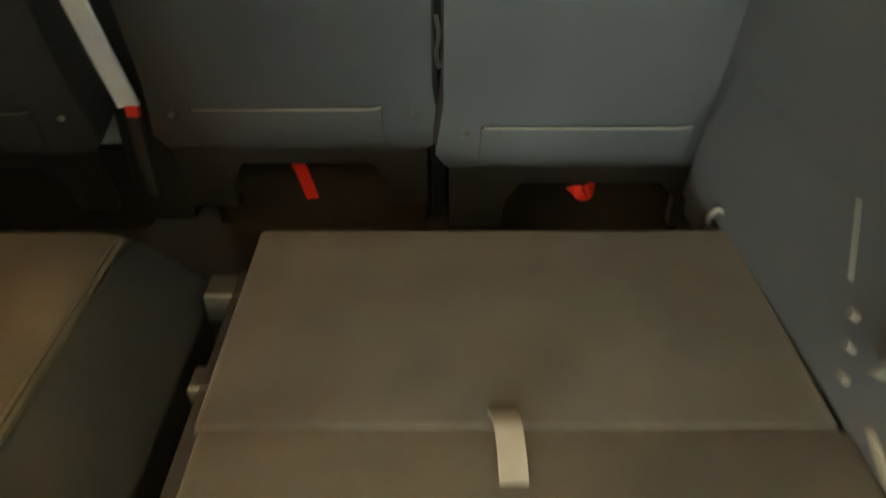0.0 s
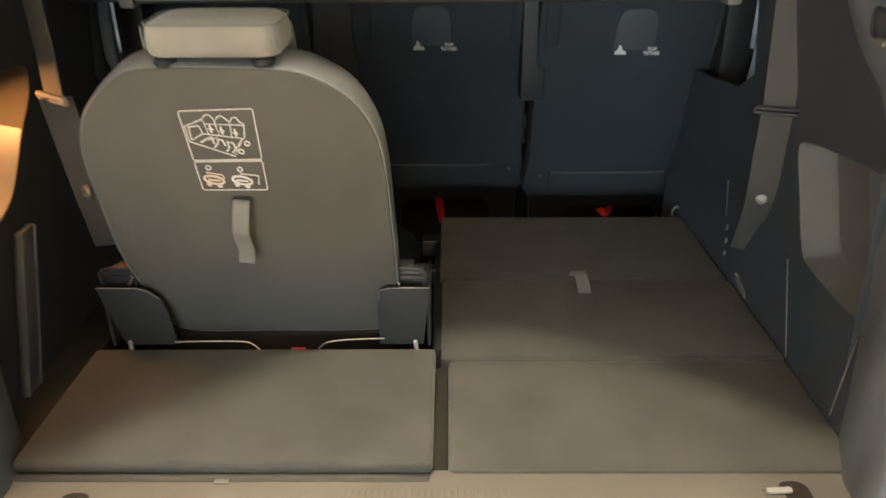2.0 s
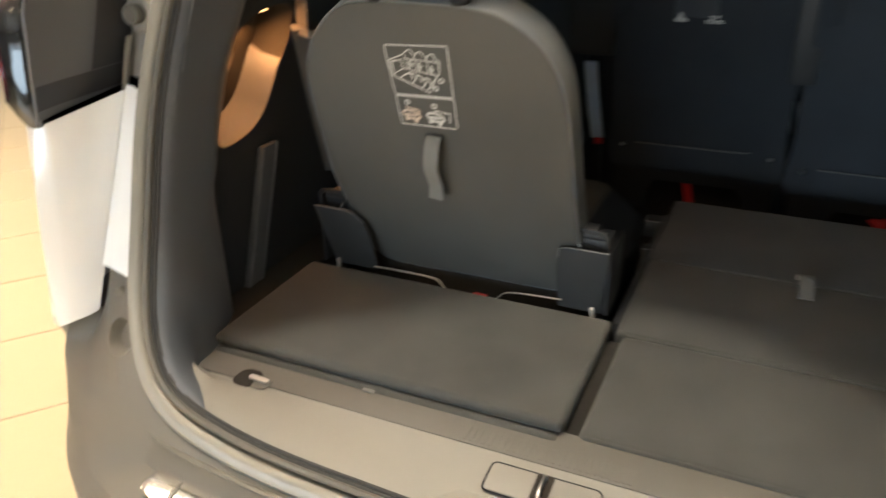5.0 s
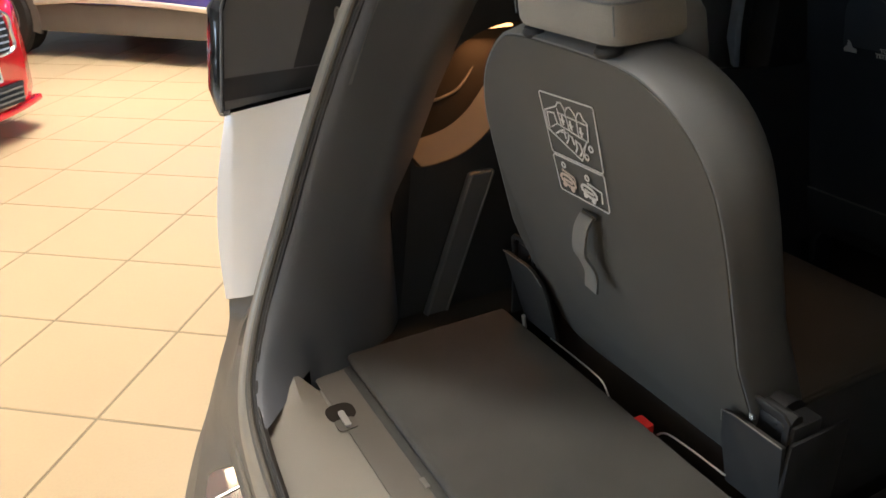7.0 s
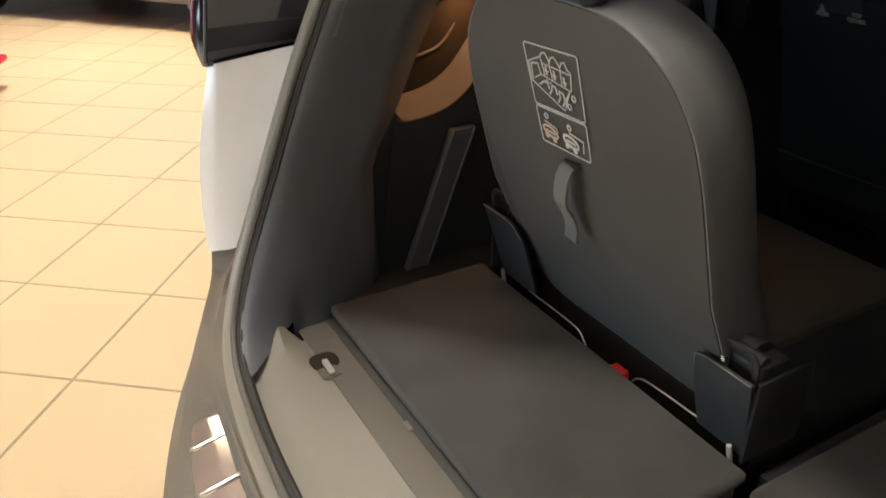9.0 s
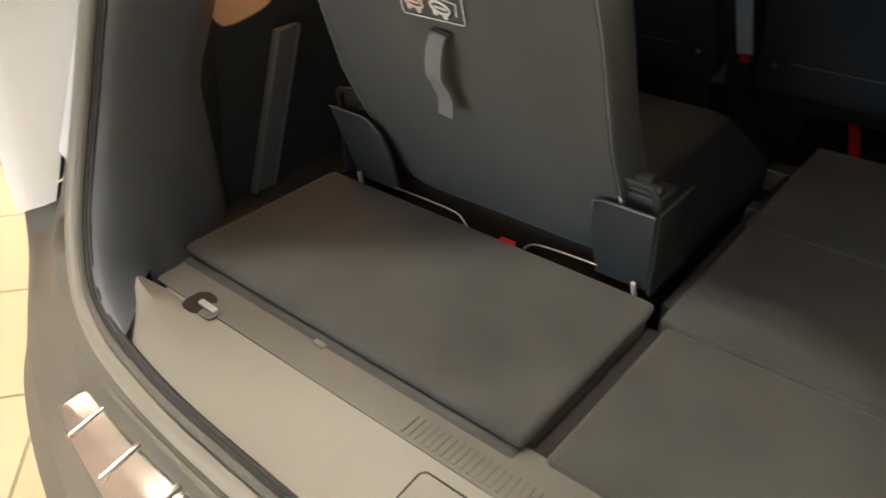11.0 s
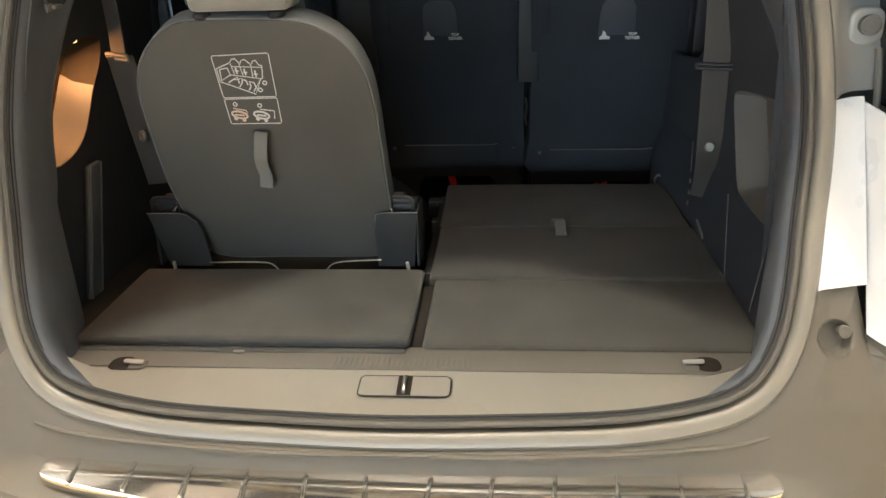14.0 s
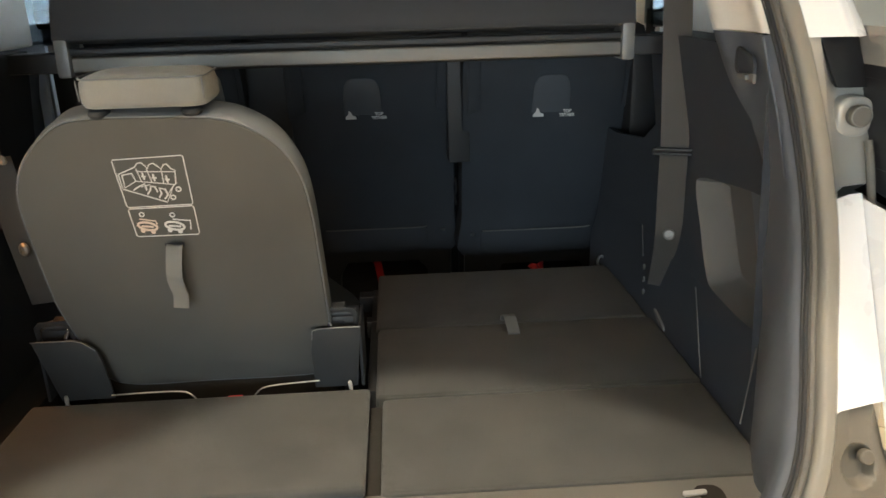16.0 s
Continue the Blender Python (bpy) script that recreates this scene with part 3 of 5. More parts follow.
# boxes added to stop floor light leaking in at the boot's sides
for o in (-1, 1):
    part("side_light_stop", box(min(CX + o * 0.604, CX + o * 0.70), max(CX + o * 0.604, CX + o * 0.70), 0.04, 2.5, 0.502, 0.72, 0.01), BLACKP, SUV)
    part("corner_block", box(min(CX + o * 0.517, CX + o * 0.60), max(CX + o * 0.517, CX + o * 0.60), -0.14, 0.03, 0.462, 0.736, 0.004), BLACKP, SUV)
part("roof", slab([(p.x, p.y) for p in smooth_line([(-0.60, 1.58, 0), (-0.42, 1.64, 0), (0, 1.665, 0), (0.42, 1.64, 0), (0.60, 1.58, 0)], 5)] + [(0.60, 1.55), (0.0, 1.615), (-0.60, 1.55)], lambda u, v: (CX + u, 0.20, v), (0, 2.1, 0), 0.0), WHITE, SUV, "white painted roof")
part("headliner", box(CX - 0.57, CX + 0.57, 0.20, 2.2, 1.50, 1.545, 0.01), BEIGE, SUV, "light grey headlining")
part("bulkhead", box(CX - 0.72, CX + 0.72, 2.56, 2.62, 0.3, 1.05), BLACKP, SUV)
for side in (-1, 1):
    x0, x1 = sorted((CX + side * 0.60, CX + side * 0.72))
    part("door_trim", box(x0, x1, 0.88, 2.56, 0.5, 1.06, 0.02), DARKFELT, SUV, "dark rear door trim")
    xa, xb = sorted((CX + side * 0.585, CX + side * 0.645))
    part("centre_pillar", box(xa, xb, 0.80, 0.90, 0.98, 1.235, 0.012), BLACKP, SUV, "dark pillar between the side windows")
    part("pillar_trim", box(xa, xb, 0.80, 0.90, 1.238, 1.56, 0.012), BEIGE, SUV, "pale pillar trim beside the window")
    xa, xb = sorted((CX + side * 0.672, CX + side * 0.690))
    part("inner_trim", box(xa, xb, 0.30, 0.86, 0.98, 1.268, 0.004), PLASTIC, SUV, "dark inner wall trim")
    # grey trim given pale blue in place of the window light on it
    shut = [(0.643, 1.235), (0.655, 1.235), (0.667, 1.16), (0.668, 1.08), (0.650, 1.035), (0.640, 1.03), (0.648, 1.10), (0.648, 1.17)]
    part("door_shut_trim", slab(shut if side > 0 else shut[::-1], lambda u, v: (CX + side * u, 0.775, v), (0, 0.015, 0), 0.003), PALE, SUV, "grey door shut edge coloured pale for the daylight on it")
    part("front_pillar", box(xa, xb, 1.72, 1.80, 1.04, 1.56, 0.012), BLACKP, SUV)
    part("quarter_glass", box(CX + side * 0.606, CX + side * 0.610, 0.24, 0.80, 1.27, 1.55), PRIVACY, SUV, "tinted rear quarter window")
    xa, xb = sorted((CX + side * 0.588, CX + side * 0.604))
    part("quarter_trim", box(xa, xb, 0.24, 0.62, 1.270, 1.55, 0.008), BEIGE, SUV, "light beige trim behind the upper belt")
    g = part("door_glass", box(CX + side * 0.628, CX + side * 0.632, 0.90, 1.72, 1.05, 1.55), GLASS, SUV, "rear door window")
    g.visible_shadow = False

# body ahead of the boot: lower sides with wheel arches, bonnet, windscreen
def arch_line(yc):
    return [(yc - 0.39 * math.cos(a), 0.33 + 0.39 * math.sin(a)) for a in np.linspace(0.05, math.pi - 0.05, 13)]


flank = [(0.04, 0.796), (0.04, 0.40), (0.22, 0.34)] + arch_line(0.64) + [(1.06, 0.28), (2.88, 0.28)] + arch_line(3.30) + [(3.72, 0.34), (3.95, 0.40), (3.98, 0.66), (3.86, 0.83), (3.30, 0.95), (2.64, 1.04), (2.42, 1.05), (2.42, 0.796)]
for side in (-1, 1):
    place = lambda u, v: (CX + side * np.interp(u, [0.04, 0.5, 1.4, 3.2, 4.0], [0.735, 0.758, 0.772, 0.765, 0.70]), u, v)
    part("side_panel", slab(flank if side < 0 else flank[::-1], place, (-side * 0.012, 0, 0)), WHITE, SUV, "white painted lower body side with wheel arches", 20)
    front_glass = part("front_door_glass", box(CX + side * 0.628, CX + side * 0.632, 1.80, 2.36, 1.05, 1.52), GLASS, SUV, "front door window")
    front_glass.visible_shadow = False
nose = []
for y, z, half in ((2.62, 1.055, 0.745), (3.0, 1.02, 0.745), (3.4, 0.965, 0.740), (3.75, 0.89, 0.725), (3.93, 0.80, 0.70), (4.00, 0.62, 0.69), (3.99, 0.42, 0.68), (3.90, 0.30, 0.66)):
    nose.append([Vector((CX + half * k, y - 0.05 * k * k, z - 0.03 * k * k)) for k in np.linspace(-1, 1, 13)])
part("bonnet", loft(nose, cap=False, closed=False), WHITE, SUV, "white painted bonnet and front", 20)
screen = part("windscreen", slab([(-0.68, 0.0), (0.68, 0.0), (0.58, 1.0), (-0.58, 1.0)], lambda u, v: (CX + u, 2.63 - 0.34 * v, 1.06 + 0.55 * v), (0, 0.005, 0.003)), GLASS, SUV, "windscreen")
screen.visible_shadow = False

# ---- the boot's lining ----


def panel_with_hole(outer, hole, place, depth, bev=0.0):
    bm = bmesh.new()
    edges = []
    for loop in (outer, hole):
        vs = [bm.verts.new(place(u, v)) for u, v in loop]
        edges += [bm.edges.new((vs[i], vs[(i + 1) % len(vs)])) for i in range(len(vs))]
    bmesh.ops.triangle_fill(bm, use_beauty=True, use_dissolve=False, edges=edges)
    ext = bmesh.ops.extrude_face_region(bm, geom=bm.faces[:])
    bmesh.ops.translate(bm, vec=Vector(depth), verts=[v for v in ext["geom"] if isinstance(v, bmesh.types.BMVert)])
    return bm


def recess(hole, place, depth, shrink, bm=None, scoop=0.0):
    """The lining of a hole: walls and a back that is smaller by shrink."""
    d = Vector(depth)
    rings = []
    for f in (0.0, 0.12, 0.85, 1.0):
        rings.append([Vector(place(u, v)) + d * f * (1 - scoop * (u - hole[0][0]) / 0.25) for u, v in grown(hole, -shrink * f)])
    mid = sum(rings[-1], Vector()) / len(rings[-1])
    rings[-1] = [p.lerp(mid, 0.07) for p in rings[-1]]
    one = loft(rings, cap=False)
    last, hub = [one.verts.new(p) for p in rings[-1]], one.verts.new(mid)
    for i in range(len(last)):
        one.faces.new((last[i - 1], last[i], hub))
    bmesh.ops.remove_doubles(one, verts=one.verts, dist=1e-5)
    return join(bm, one)


def lining_plan(side, z):
    xs = np.interp(z, [p[1] for p in HALF[:-1]], [p[0] for p in HALF[:-1]])
    y = ap_y(z)
    top = max(0.0, z - 1.10) * 0.18
    xm = max(xs, 0.508)
    y1 = max(y + 0.05, -0.112)
    pts = [(xs - 0.0075, y + 0.001), (xs - 0.013 + (xm - xs) * 0.15, y + 0.018), (xm - 0.009, y1), (xm + 0.002 - top * 0.4, max(y + 0.10, -0.06)), (max(xm + 0.012, 0.540) - top, max(y + 0.14, 0.02)), ((0.582 if side < 0 else 0.556) - top, max(y + 0.19, 0.06))]
    return [Vector((CX + side * p.x, p.y, z)) for p in smooth_line([(a, b, 0) for a, b in pts], 4)]


left_hole = [(p.x, p.y) for p in smooth_line([(0.105, 0.982, 0), (0.165, 0.988, 0), (0.205, 1.008, 0), (0.232, 1.036, 0), (0.262, 1.076, 0), (0.290, 1.108, 0), (0.302, 1.145, 0), (0.290, 1.170, 0), (0.235, 1.172, 0), (0.175, 1.155, 0), (0.128, 1.11, 0), (0.098, 1.05, 0), (0.092, 1.005, 0)], 4, closed=True)]
right_hole = [(p.x, p.y) for p in smooth_line([(0.075, 0.888, 0), (0.205, 0.890, 0), (0.245, 0.905, 0), (0.285, 0.975, 0), (0.315, 1.030, 0), (0.300, 1.052, 0), (0.19, 1.068, 0), (0.09, 1.076, 0), (0.055, 1.06, 0), (0.050, 0.92, 0)], 4, closed=True)]
for side in (-1, 1):
    lin = part("side_lining", loft([lining_plan(side, z) for z in np.linspace(0.757, 1.288, 20)], cap=False, closed=False), PLASTIC, SUV, "dark grey grained plastic pillar lining")
    part("upper_lining", loft([lining_plan(side, z) for z in np.linspace(1.290, 1.58, 8)], cap=False, closed=False), BEIGE, SUV, "light beige upper pillar trim")
    strip_rings = []
    for z in np.linspace(1.129, 1.286, 9):
        plan = [(p.y, p.x) for p in lining_plan(side, z)]
        ys = np.linspace(ap_y(z) + 0.020, -0.012 + 0.40 * (z - 1.13), 8)
        ring = [Vector((np.interp(y, [q[0] for q in plan], [q[1] for q in plan]) - side * 0.0028, y, z)) for y in ys]
        strip_rings.append(ring + [ring[-1] + Vector((side * 0.0034, 0.002, 0))])
    strip_rings.insert(0, [p + Vector((side * 0.0034, 0, -0.001)) for p in strip_rings[0]])
    part("pillar_strip", loft(strip_rings, cap=False, closed=False), LITPILLAR, lin, "raised strip on the pillar lining")
    WX = 0.580 if side < 0 else 0.553
    kick = [Vector((p.x, p.y, 0)) for p in lining_plan(side, 0.759)[8:]]
    part("kick_panel", loft([[p + Vector((0, 0, z)) for p in kick] for z in (0.69, 0.760)], cap=False, closed=False), PLASTIC, lin)
    hx = CX + side * 0.512
    hook = slab(rounded(0.052, 0.032, 0.010), lambda u, v: (hx + side * 0.002, 0.094 + u, 1.250 + v + 0.25 * u), (side * 0.004, 0, 0), 0.0015)
    hk = part("bag_hook", hook, WALLPLASTIC, lin, "recessed bag hook")
    rim = [Vector((hx + side * 0.001, 0.094 + u, 1.250 + v + 0.25 * u)) for u, v in rounded(0.052, 0.032, 0.010)]
    part("hook_rim", sweep(rim, circle(0.0013, 6), (1, 0, 0), closed=True), COVERP, hk)
    part("hook_tab", box(hx - side * 0.001, hx + side * 0.004, 0.062, 0.085, 1.229, 1.241, 0.002), STRAPM, hk, "pale hook tab")
    part("hook_tip", box(hx - side * 0.006, hx + side * 0.004, 0.074, 0.098, 1.233, 1.239, 0.002), CLAD, hk)
    outer = [(0.05, 0.66), (1.2, 0.66), (1.2, 1.03), (0.78, 1.04), (0.60, 1.06), (0.53, 1.10), (0.50, 1.27), (0.05, 1.27)]
    hole = left_hole if side < 0 else right_hole
    place = lambda u, v: (CX + side * (WX - max(0.0, v - 1.10) * 0.18), u, v)
    wall = part("side_wall", panel_with_hole(outer, hole, place, (side * 0.012, 0, 0)), SHADEDWALL if side < 0 else WALLPLASTIC, SUV, "dark plastic boot side wall with a storage pocket", 20)
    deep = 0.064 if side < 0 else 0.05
    part("pocket", recess(hole, place, (side * deep, 0, 0), 0.004 if side < 0 else 0.010, scoop=0.0), POCKETSHADE if side < 0 else POCKETM, wall, "open storage pocket in the side wall")
    if side < 0:
        strip = slab([(0.098, 0.742), (0.136, 0.736), (0.222, 0.962), (0.180, 0.962)], lambda u, v: (CX - 0.580, u, v), (0.012, 0, 0), 0.005, 3)
        ts = part("trim_strip", strip, RIDGEP, wall, "raised upright trim strip")
        for (ya, za), (yb, zb) in (((0.101, 0.742), (0.183, 0.960)), ((0.133, 0.737), (0.219, 0.960))):
            part("strip_edge", tube([(CX - 0.5675, ya, za), (CX - 0.5675, yb, zb)], 0.0018, 6), STRIPM, ts)
        part("boot_lamp", box(CX - 0.612, CX - 0.590, 0.212, 0.262, 1.1625, 1.1655, 0.001), BOOTGLOW, wall, "small glowing boot lamp")
        part("pocket_seam", tube(smooth_line([(CX - 0.6405, 0.112, 1.055), (CX - 0.6405, 0.17, 1.060), (CX - 0.6405, 0.21, 1.080), (CX - 0.6405, 0.25, 1.150)], 5), 0.0022), CLAD, wall)
        lip_pts = [p for p in left_hole if p[1] < 1.000 + 0.66 * (p[0] - 0.10) and 0.10 < p[0] < 0.275]
        # ledge coloured lighter than its pocket, for the lamp's light on it
        part("ledge", loft([[Vector((CX + side * x, u + 0.10 * g, v + g)) for u, v in lip_pts] for x, g in ((0.581, 0.0015), (0.588, 0.003), (0.618, 0.009), (0.640, 0.022))], cap=False, closed=False), STRIPM, wall, "sloping ledge of the pocket")
    else:
        foot = []
        for y, xe in ((-0.045, 0.540), (0.05, 0.547), (0.20, 0.549), (0.45, 0.547), (0.60, 0.541), (0.74, 0.534), (0.865, 0.530)):
            foot.append([Vector((x, y, z)) for x, z in ((xe, 0.69), (xe, 0.748), (xe + 0.0015, 0.785), (CX + 0.5505, 0.875), (CX + 0.5525, 0.885), (CX + 0.5525, 0.69))])
        part("foot_trim", loft(foot), WALLPLASTIC, wall, "lower wall trim leaning in to the boot floor")
        for y0, z0, y1, z1 in ((0.272, 0.874, 0.180, 0.757), (0.048, 0.872, 0.036, 0.762), (0.560, 0.895, 0.520, 0.842)):
            part("seam", tube([(CX + np.interp(z0, [0.785, 0.875], [0.534, 0.549]), y0, z0), (CX + np.interp(z1, [0.785, 0.875], [0.534, 0.549]) - 0.003, y1, z1)], 0.0010, 6), CLAD, wall)
        for y, z in ((0.492, 0.830), (0.476, 0.811), (0.462, 0.791)):
            part("push_clip", lathe([(0.0055, 0.0), (0.005, 0.003), (0.0, 0.0035)], (0.532 + 0.23 * (z - 0.79), y, z), (-1, 0, 0.2), 10), CLADD, wall)
boot_lamp = bpy.data.lights.new("boot_lamp_light", "AREA")
boot_lamp.spread = radians(170)
boot_lamp.shape, boot_lamp.size, boot_lamp.size_y, boot_lamp.energy, boot_lamp.color = "RECTANGLE", 0.05, 0.02, 0.50, (1.0, 0.42, 0.14)
new("boot_lamp_light", boot_lamp).matrix_world = look((CX - 0.606, 0.238, 1.156), (CX - 0.572, 0.232, 1.075))

# raised tailgate overhead, unseen; its tilt and window outline shape the boot's light
def gate(u, v, d=0.0):
    """A place on the raised tailgate: across, along from its hinge, thickness upwards."""
    return (CX + u, 0.24 - 0.97 * v - 0.25 * d, 1.62 + 0.25 * v + 0.97 * d)


gate_out = [(p.x, p.y) for p in smooth_line([(-0.56, 0.02, 0), (0.0, 0.0, 0), (0.56, 0.02, 0), (0.60, 0.5, 0), (0.58, 0.95, 0), (0.30, 1.10, 0), (0.0, 1.12, 0), (-0.30, 1.10, 0), (-0.58, 0.95, 0), (-0.60, 0.5, 0)], 4, closed=True)]
fitted_glass_out = [(p.x, p.y) for p in smooth_line([(0.0, 0.240, 0), (0.09, 0.250, 0), (0.17, 0.297, 0), (0.285, 0.410, 0), (0.39, 0.515, 0), (0.45, 0.61, 0), (0.43, 0.69, 0), (0.0, 0.71, 0), (-0.43, 0.69, 0), (-0.45, 0.61, 0), (-0.39, 0.515, 0), (-0.285, 0.410, 0), (-0.17, 0.297, 0), (-0.09, 0.250, 0)], 4, closed=True)]
tg = part("tailgate", panel_with_hole(gate_out, fitted_glass_out, lambda u, v: gate(u, v, 0.03), Vector(gate(0, 0, 0.05)) - Vector(gate(0, 0, 0))), WHITE, SUV, "white tailgate raised overhead")
part("tailgate_lining", panel_with_hole(grown(gate_out, -0.03), fitted_glass_out, lambda u, v: gate(u, v, 0.0), Vector(gate(0, 0, 0.028)) - Vector(gate(0, 0, 0))), PLASTIC, tg, "dark plastic tailgate lining")
pane = part("rear_window", slab(fitted_glass_out, lambda u, v: gate(u, v, 0.045), Vector(gate(0, 0, 0.004)) - Vector(gate(0, 0, 0))), GLASS, tg, "unseen rear window, outlined to fit the boot floor's lit patch")
pane.visible_shadow = False

# load sill
sill_sec = [(-0.040, 0.690), (-0.040, 0.7345), (-0.103, 0.7345), (-0.109, 0.733), (-0.150, 0.7275), (-0.205, 0.7185), (-0.213, 0.714), (-0.213, 0.690)]


def sill_ring(x):
    w = np.interp(abs(x), [0, 0.30, 0.40, 0.45, 0.483], [0, 0.002, 0.017, 0.033, 0.049])
    return [Vector((CX + x, y + w * 0.46 * max(0.0, (-y - 0.10) / 0.11), z + (w if y < -0.14 else w * 0.4 if y < -0.11 else 0.0))) for y, z in sill_sec]


sill = part("load_sill", loft([sill_ring(x) for x in np.linspace(-0.482, 0.482, 41)]), SILLP, SUV, "grey plastic load sill")
part("ribbed_strip", box(CX - 0.540, CX + 0.540, -0.1045, -0.0405, 0.733, 0.7362, 0.001), SILLSTRIP, sill, "dark grained strip behind the sill edge")
for i in range(26):
    x = CX - 0.10 + 0.008 * i
    part("tread", box(x, x + 0.004, -0.100, -0.074, 0.736, 0.7374, 0.0005), SILLSTRIP, sill)
part("sill_pad", slab([(-0.108, -0.2035), (0.158, -0.2035), (0.120, -0.169), (-0.068, -0.169)], lambda u, v: (u, v, 0.7275 + 0.1636 * (v + 0.15) - 0.001), (0, 0, 0.0032), 0.0022, 3), SILLP, sill, "shallow raised pad below the latch")
lk = part("latch_plate", slab(rounded(0.128, 0.040, 0.007), lambda u, v: (CX + 0.013 + u, -0.141 + v, 0.7301 + 0.14 * v), (0, 0, 0.0022), 0.001), SILLP, sill, "rounded latch cover plate")
groove = sweep([Vector((CX + 0.013 + u, -0.141 + v, 0.7312 + 0.14 * v)) for u, v in grown(rounded(0.128, 0.040, 0.007), 0.0012)], circle(0.0012, 6), (0, 0, 1), closed=True)
part("joint", groove, BLACKP, lk)
part("latch_slot", slab(rounded(0.020, 0.0395, 0.002), lambda u, v: (CX + 0.013 + u, -0.141 + v, 0.7324 + 0.14 * v), (0, 0, 0.001)), SHADEBLACK, lk, "black latch slot")
part("striker", tube(smooth_line([(CX + 0.013, -0.126, 0.733), (CX + 0.013, -0.128, 0.739), (CX + 0.013, -0.141, 0.740), (CX + 0.013, -0.154, 0.736), (CX + 0.013, -0.156, 0.729)], 4), 0.0028), STEEL, lk, "steel latch striker")
for side in (-1, 1):
    ex, ey = 0.018, -0.100 if side < 0 else -0.080
    # flat black patch gives the lashing cup its shaded depth
    cup = part("lashing_recess", slab(rounded(0.036, 0.038, 0.014), lambda u, v: (ex + side * 0.432 + u, ey + v, 0.7364), (0, 0, 0.0009)), SHADEBLACK, sill, "flat black patch for the shaded lashing eye recess")
    part("recess_ramp", slab(rounded(0.024, 0.026, 0.006), lambda u, v: (ex + side * 0.406 + u, ey - 0.002 + v, 0.7366 - side * 0.02 * u), (0, 0, 0.0011)), SILLSTRIP, cup, "sloping side of the recess")
    part("lashing_eye", slab(rounded(0.030, 0.0085, 0.003), lambda u, v: (ex + side * 0.411 + u, ey - 0.002 + v, 0.7400 + 0.06 * side * u), (0, 0, 0.0040), 0.0015), LASHM, cup, "steel lashing eye")

# ---- boot floor ----


def soft_board(x0, x1, y0, y1, z0, z1, r=0.006):
    """A carpeted board with rounded edges."""
    return box(x0, x1, y0, y1, z0, z1, r, 3)


board = thing("boot_floor_board", (CX + 0.27, 0.06, 0.72), "grey carpeted boot floor board beside the folded flap", "floor board")
part("board", soft_board(CX + 0.027, CX + 0.543, -0.0460, 0.1990, 0.700, 0.7400, 0.009), CARPET, board)
part("piping", tube([(CX + 0.034, -0.0435, 0.7368), (CX + 0.52, -0.0435, 0.7368)], 0.0035), CARPET, board)

fold = thing("folded_third_row_seat", (CX + 0.27, 0.45, 0.70), "third-row seat folded flat, its grey carpeted back as boot floor", "seat")
part("back_panel", soft_board(CX + 0.016, CX + 0.543, 0.2005, 0.4540, 0.700, 0.7420, 0.008), CARPET, fold)
part("front_panel", soft_board(CX + 0.012, CX + 0.536, 0.4550, 0.7460, 0.700, 0.7430, 0.007), CARPET, fold)
part("fold_piping", tube([(CX + 0.034, 0.2000, 0.7378), (CX + 0.538, 0.2000, 0.7378)], 0.0040), CARPET, fold)
# dark carpet here stands for the shadow beside the flap's edge
part("shade_strip", box(CX + 0.006, CX + 0.0265, -0.044, 0.1985, 0.700, 0.7260, 0.003), DARKCARPET, fold, "carpet strip in the gap beside the flap, darkened for its shade")
part("hinge_strip", box(CX + 0.020, CX + 0.530, 0.449, 0.460, 0.700, 0.7412), CARPET, fold)
sx = CX + 0.262
strap_path = [(sx, 0.470, 0.744), (sx, 0.462, 0.755), (sx + 0.002, 0.445, 0.763), (sx + 0.004, 0.424, 0.757), (sx + 0.005, 0.398, 0.7465)]
part("pull_strap", sweep(smooth_line(strap_path, 5), [(-0.011, -0.0012), (0.011, -0.0012), (0.011, 0.0012), (-0.011, 0.0012)], (0, 0.2, 1)), STRAPM, fold, "light grey pull strap")
side_r = box(CX + 0.002, CX + 0.018, 0.235, 0.68, 0.62, 0.735, 0.003)
bracket = part("side_bracket", side_r, BLACKP, fold, "black seat side frame")
for x, y, w in ((-0.008, 0.508, 0.030), (-0.027, 0.637, 0.038)):
    part("catch_tab", box(CX + x, CX + 0.016, y, y + w, 0.700, 0.7340, 0.003), COVERP, bracket, "dark plastic catch")
    part("tab_edge", tube([(CX + x + 0.001, y + 0.001, 0.7345), (CX + 0.013, y + 0.001, 0.7345)], 0.0012, 6), CLAD, bracket)

side_carpet = thing("side_floor_carpet", (CX - 0.54, 0.1, 0.70), "narrow strip of dark carpet beside the folded flap", "carpet")
part("carpet", box(CX - 0.590, CX - 0.515, -0.035, 0.70, 0.69, 0.7440, 0.004), DARKCARPET, side_carpet)

flap = thing("floor_flap", (CX - 0.25, 0.07, 0.74), "grey carpeted boot floor flap folded double", "floor flap")
part("lower_layer", soft_board(CX - 0.512, CX + 0.006, -0.0630, 0.196, 0.710, 0.7395, 0.0085), CARPET, flap)
part("upper_layer", soft_board(CX - 0.514, CX + 0.0085, -0.0535, 0.206, 0.7400, 0.7575, 0.0086), CARPET, flap)
part("pull_tab", box(CX - 0.260, CX - 0.243, -0.0665, -0.060, 0.7375, 0.7398, 0.0008), CLAD, flap, "small pale pull tab")

# ---- upright third-row seat ----
SB_S = 0.28


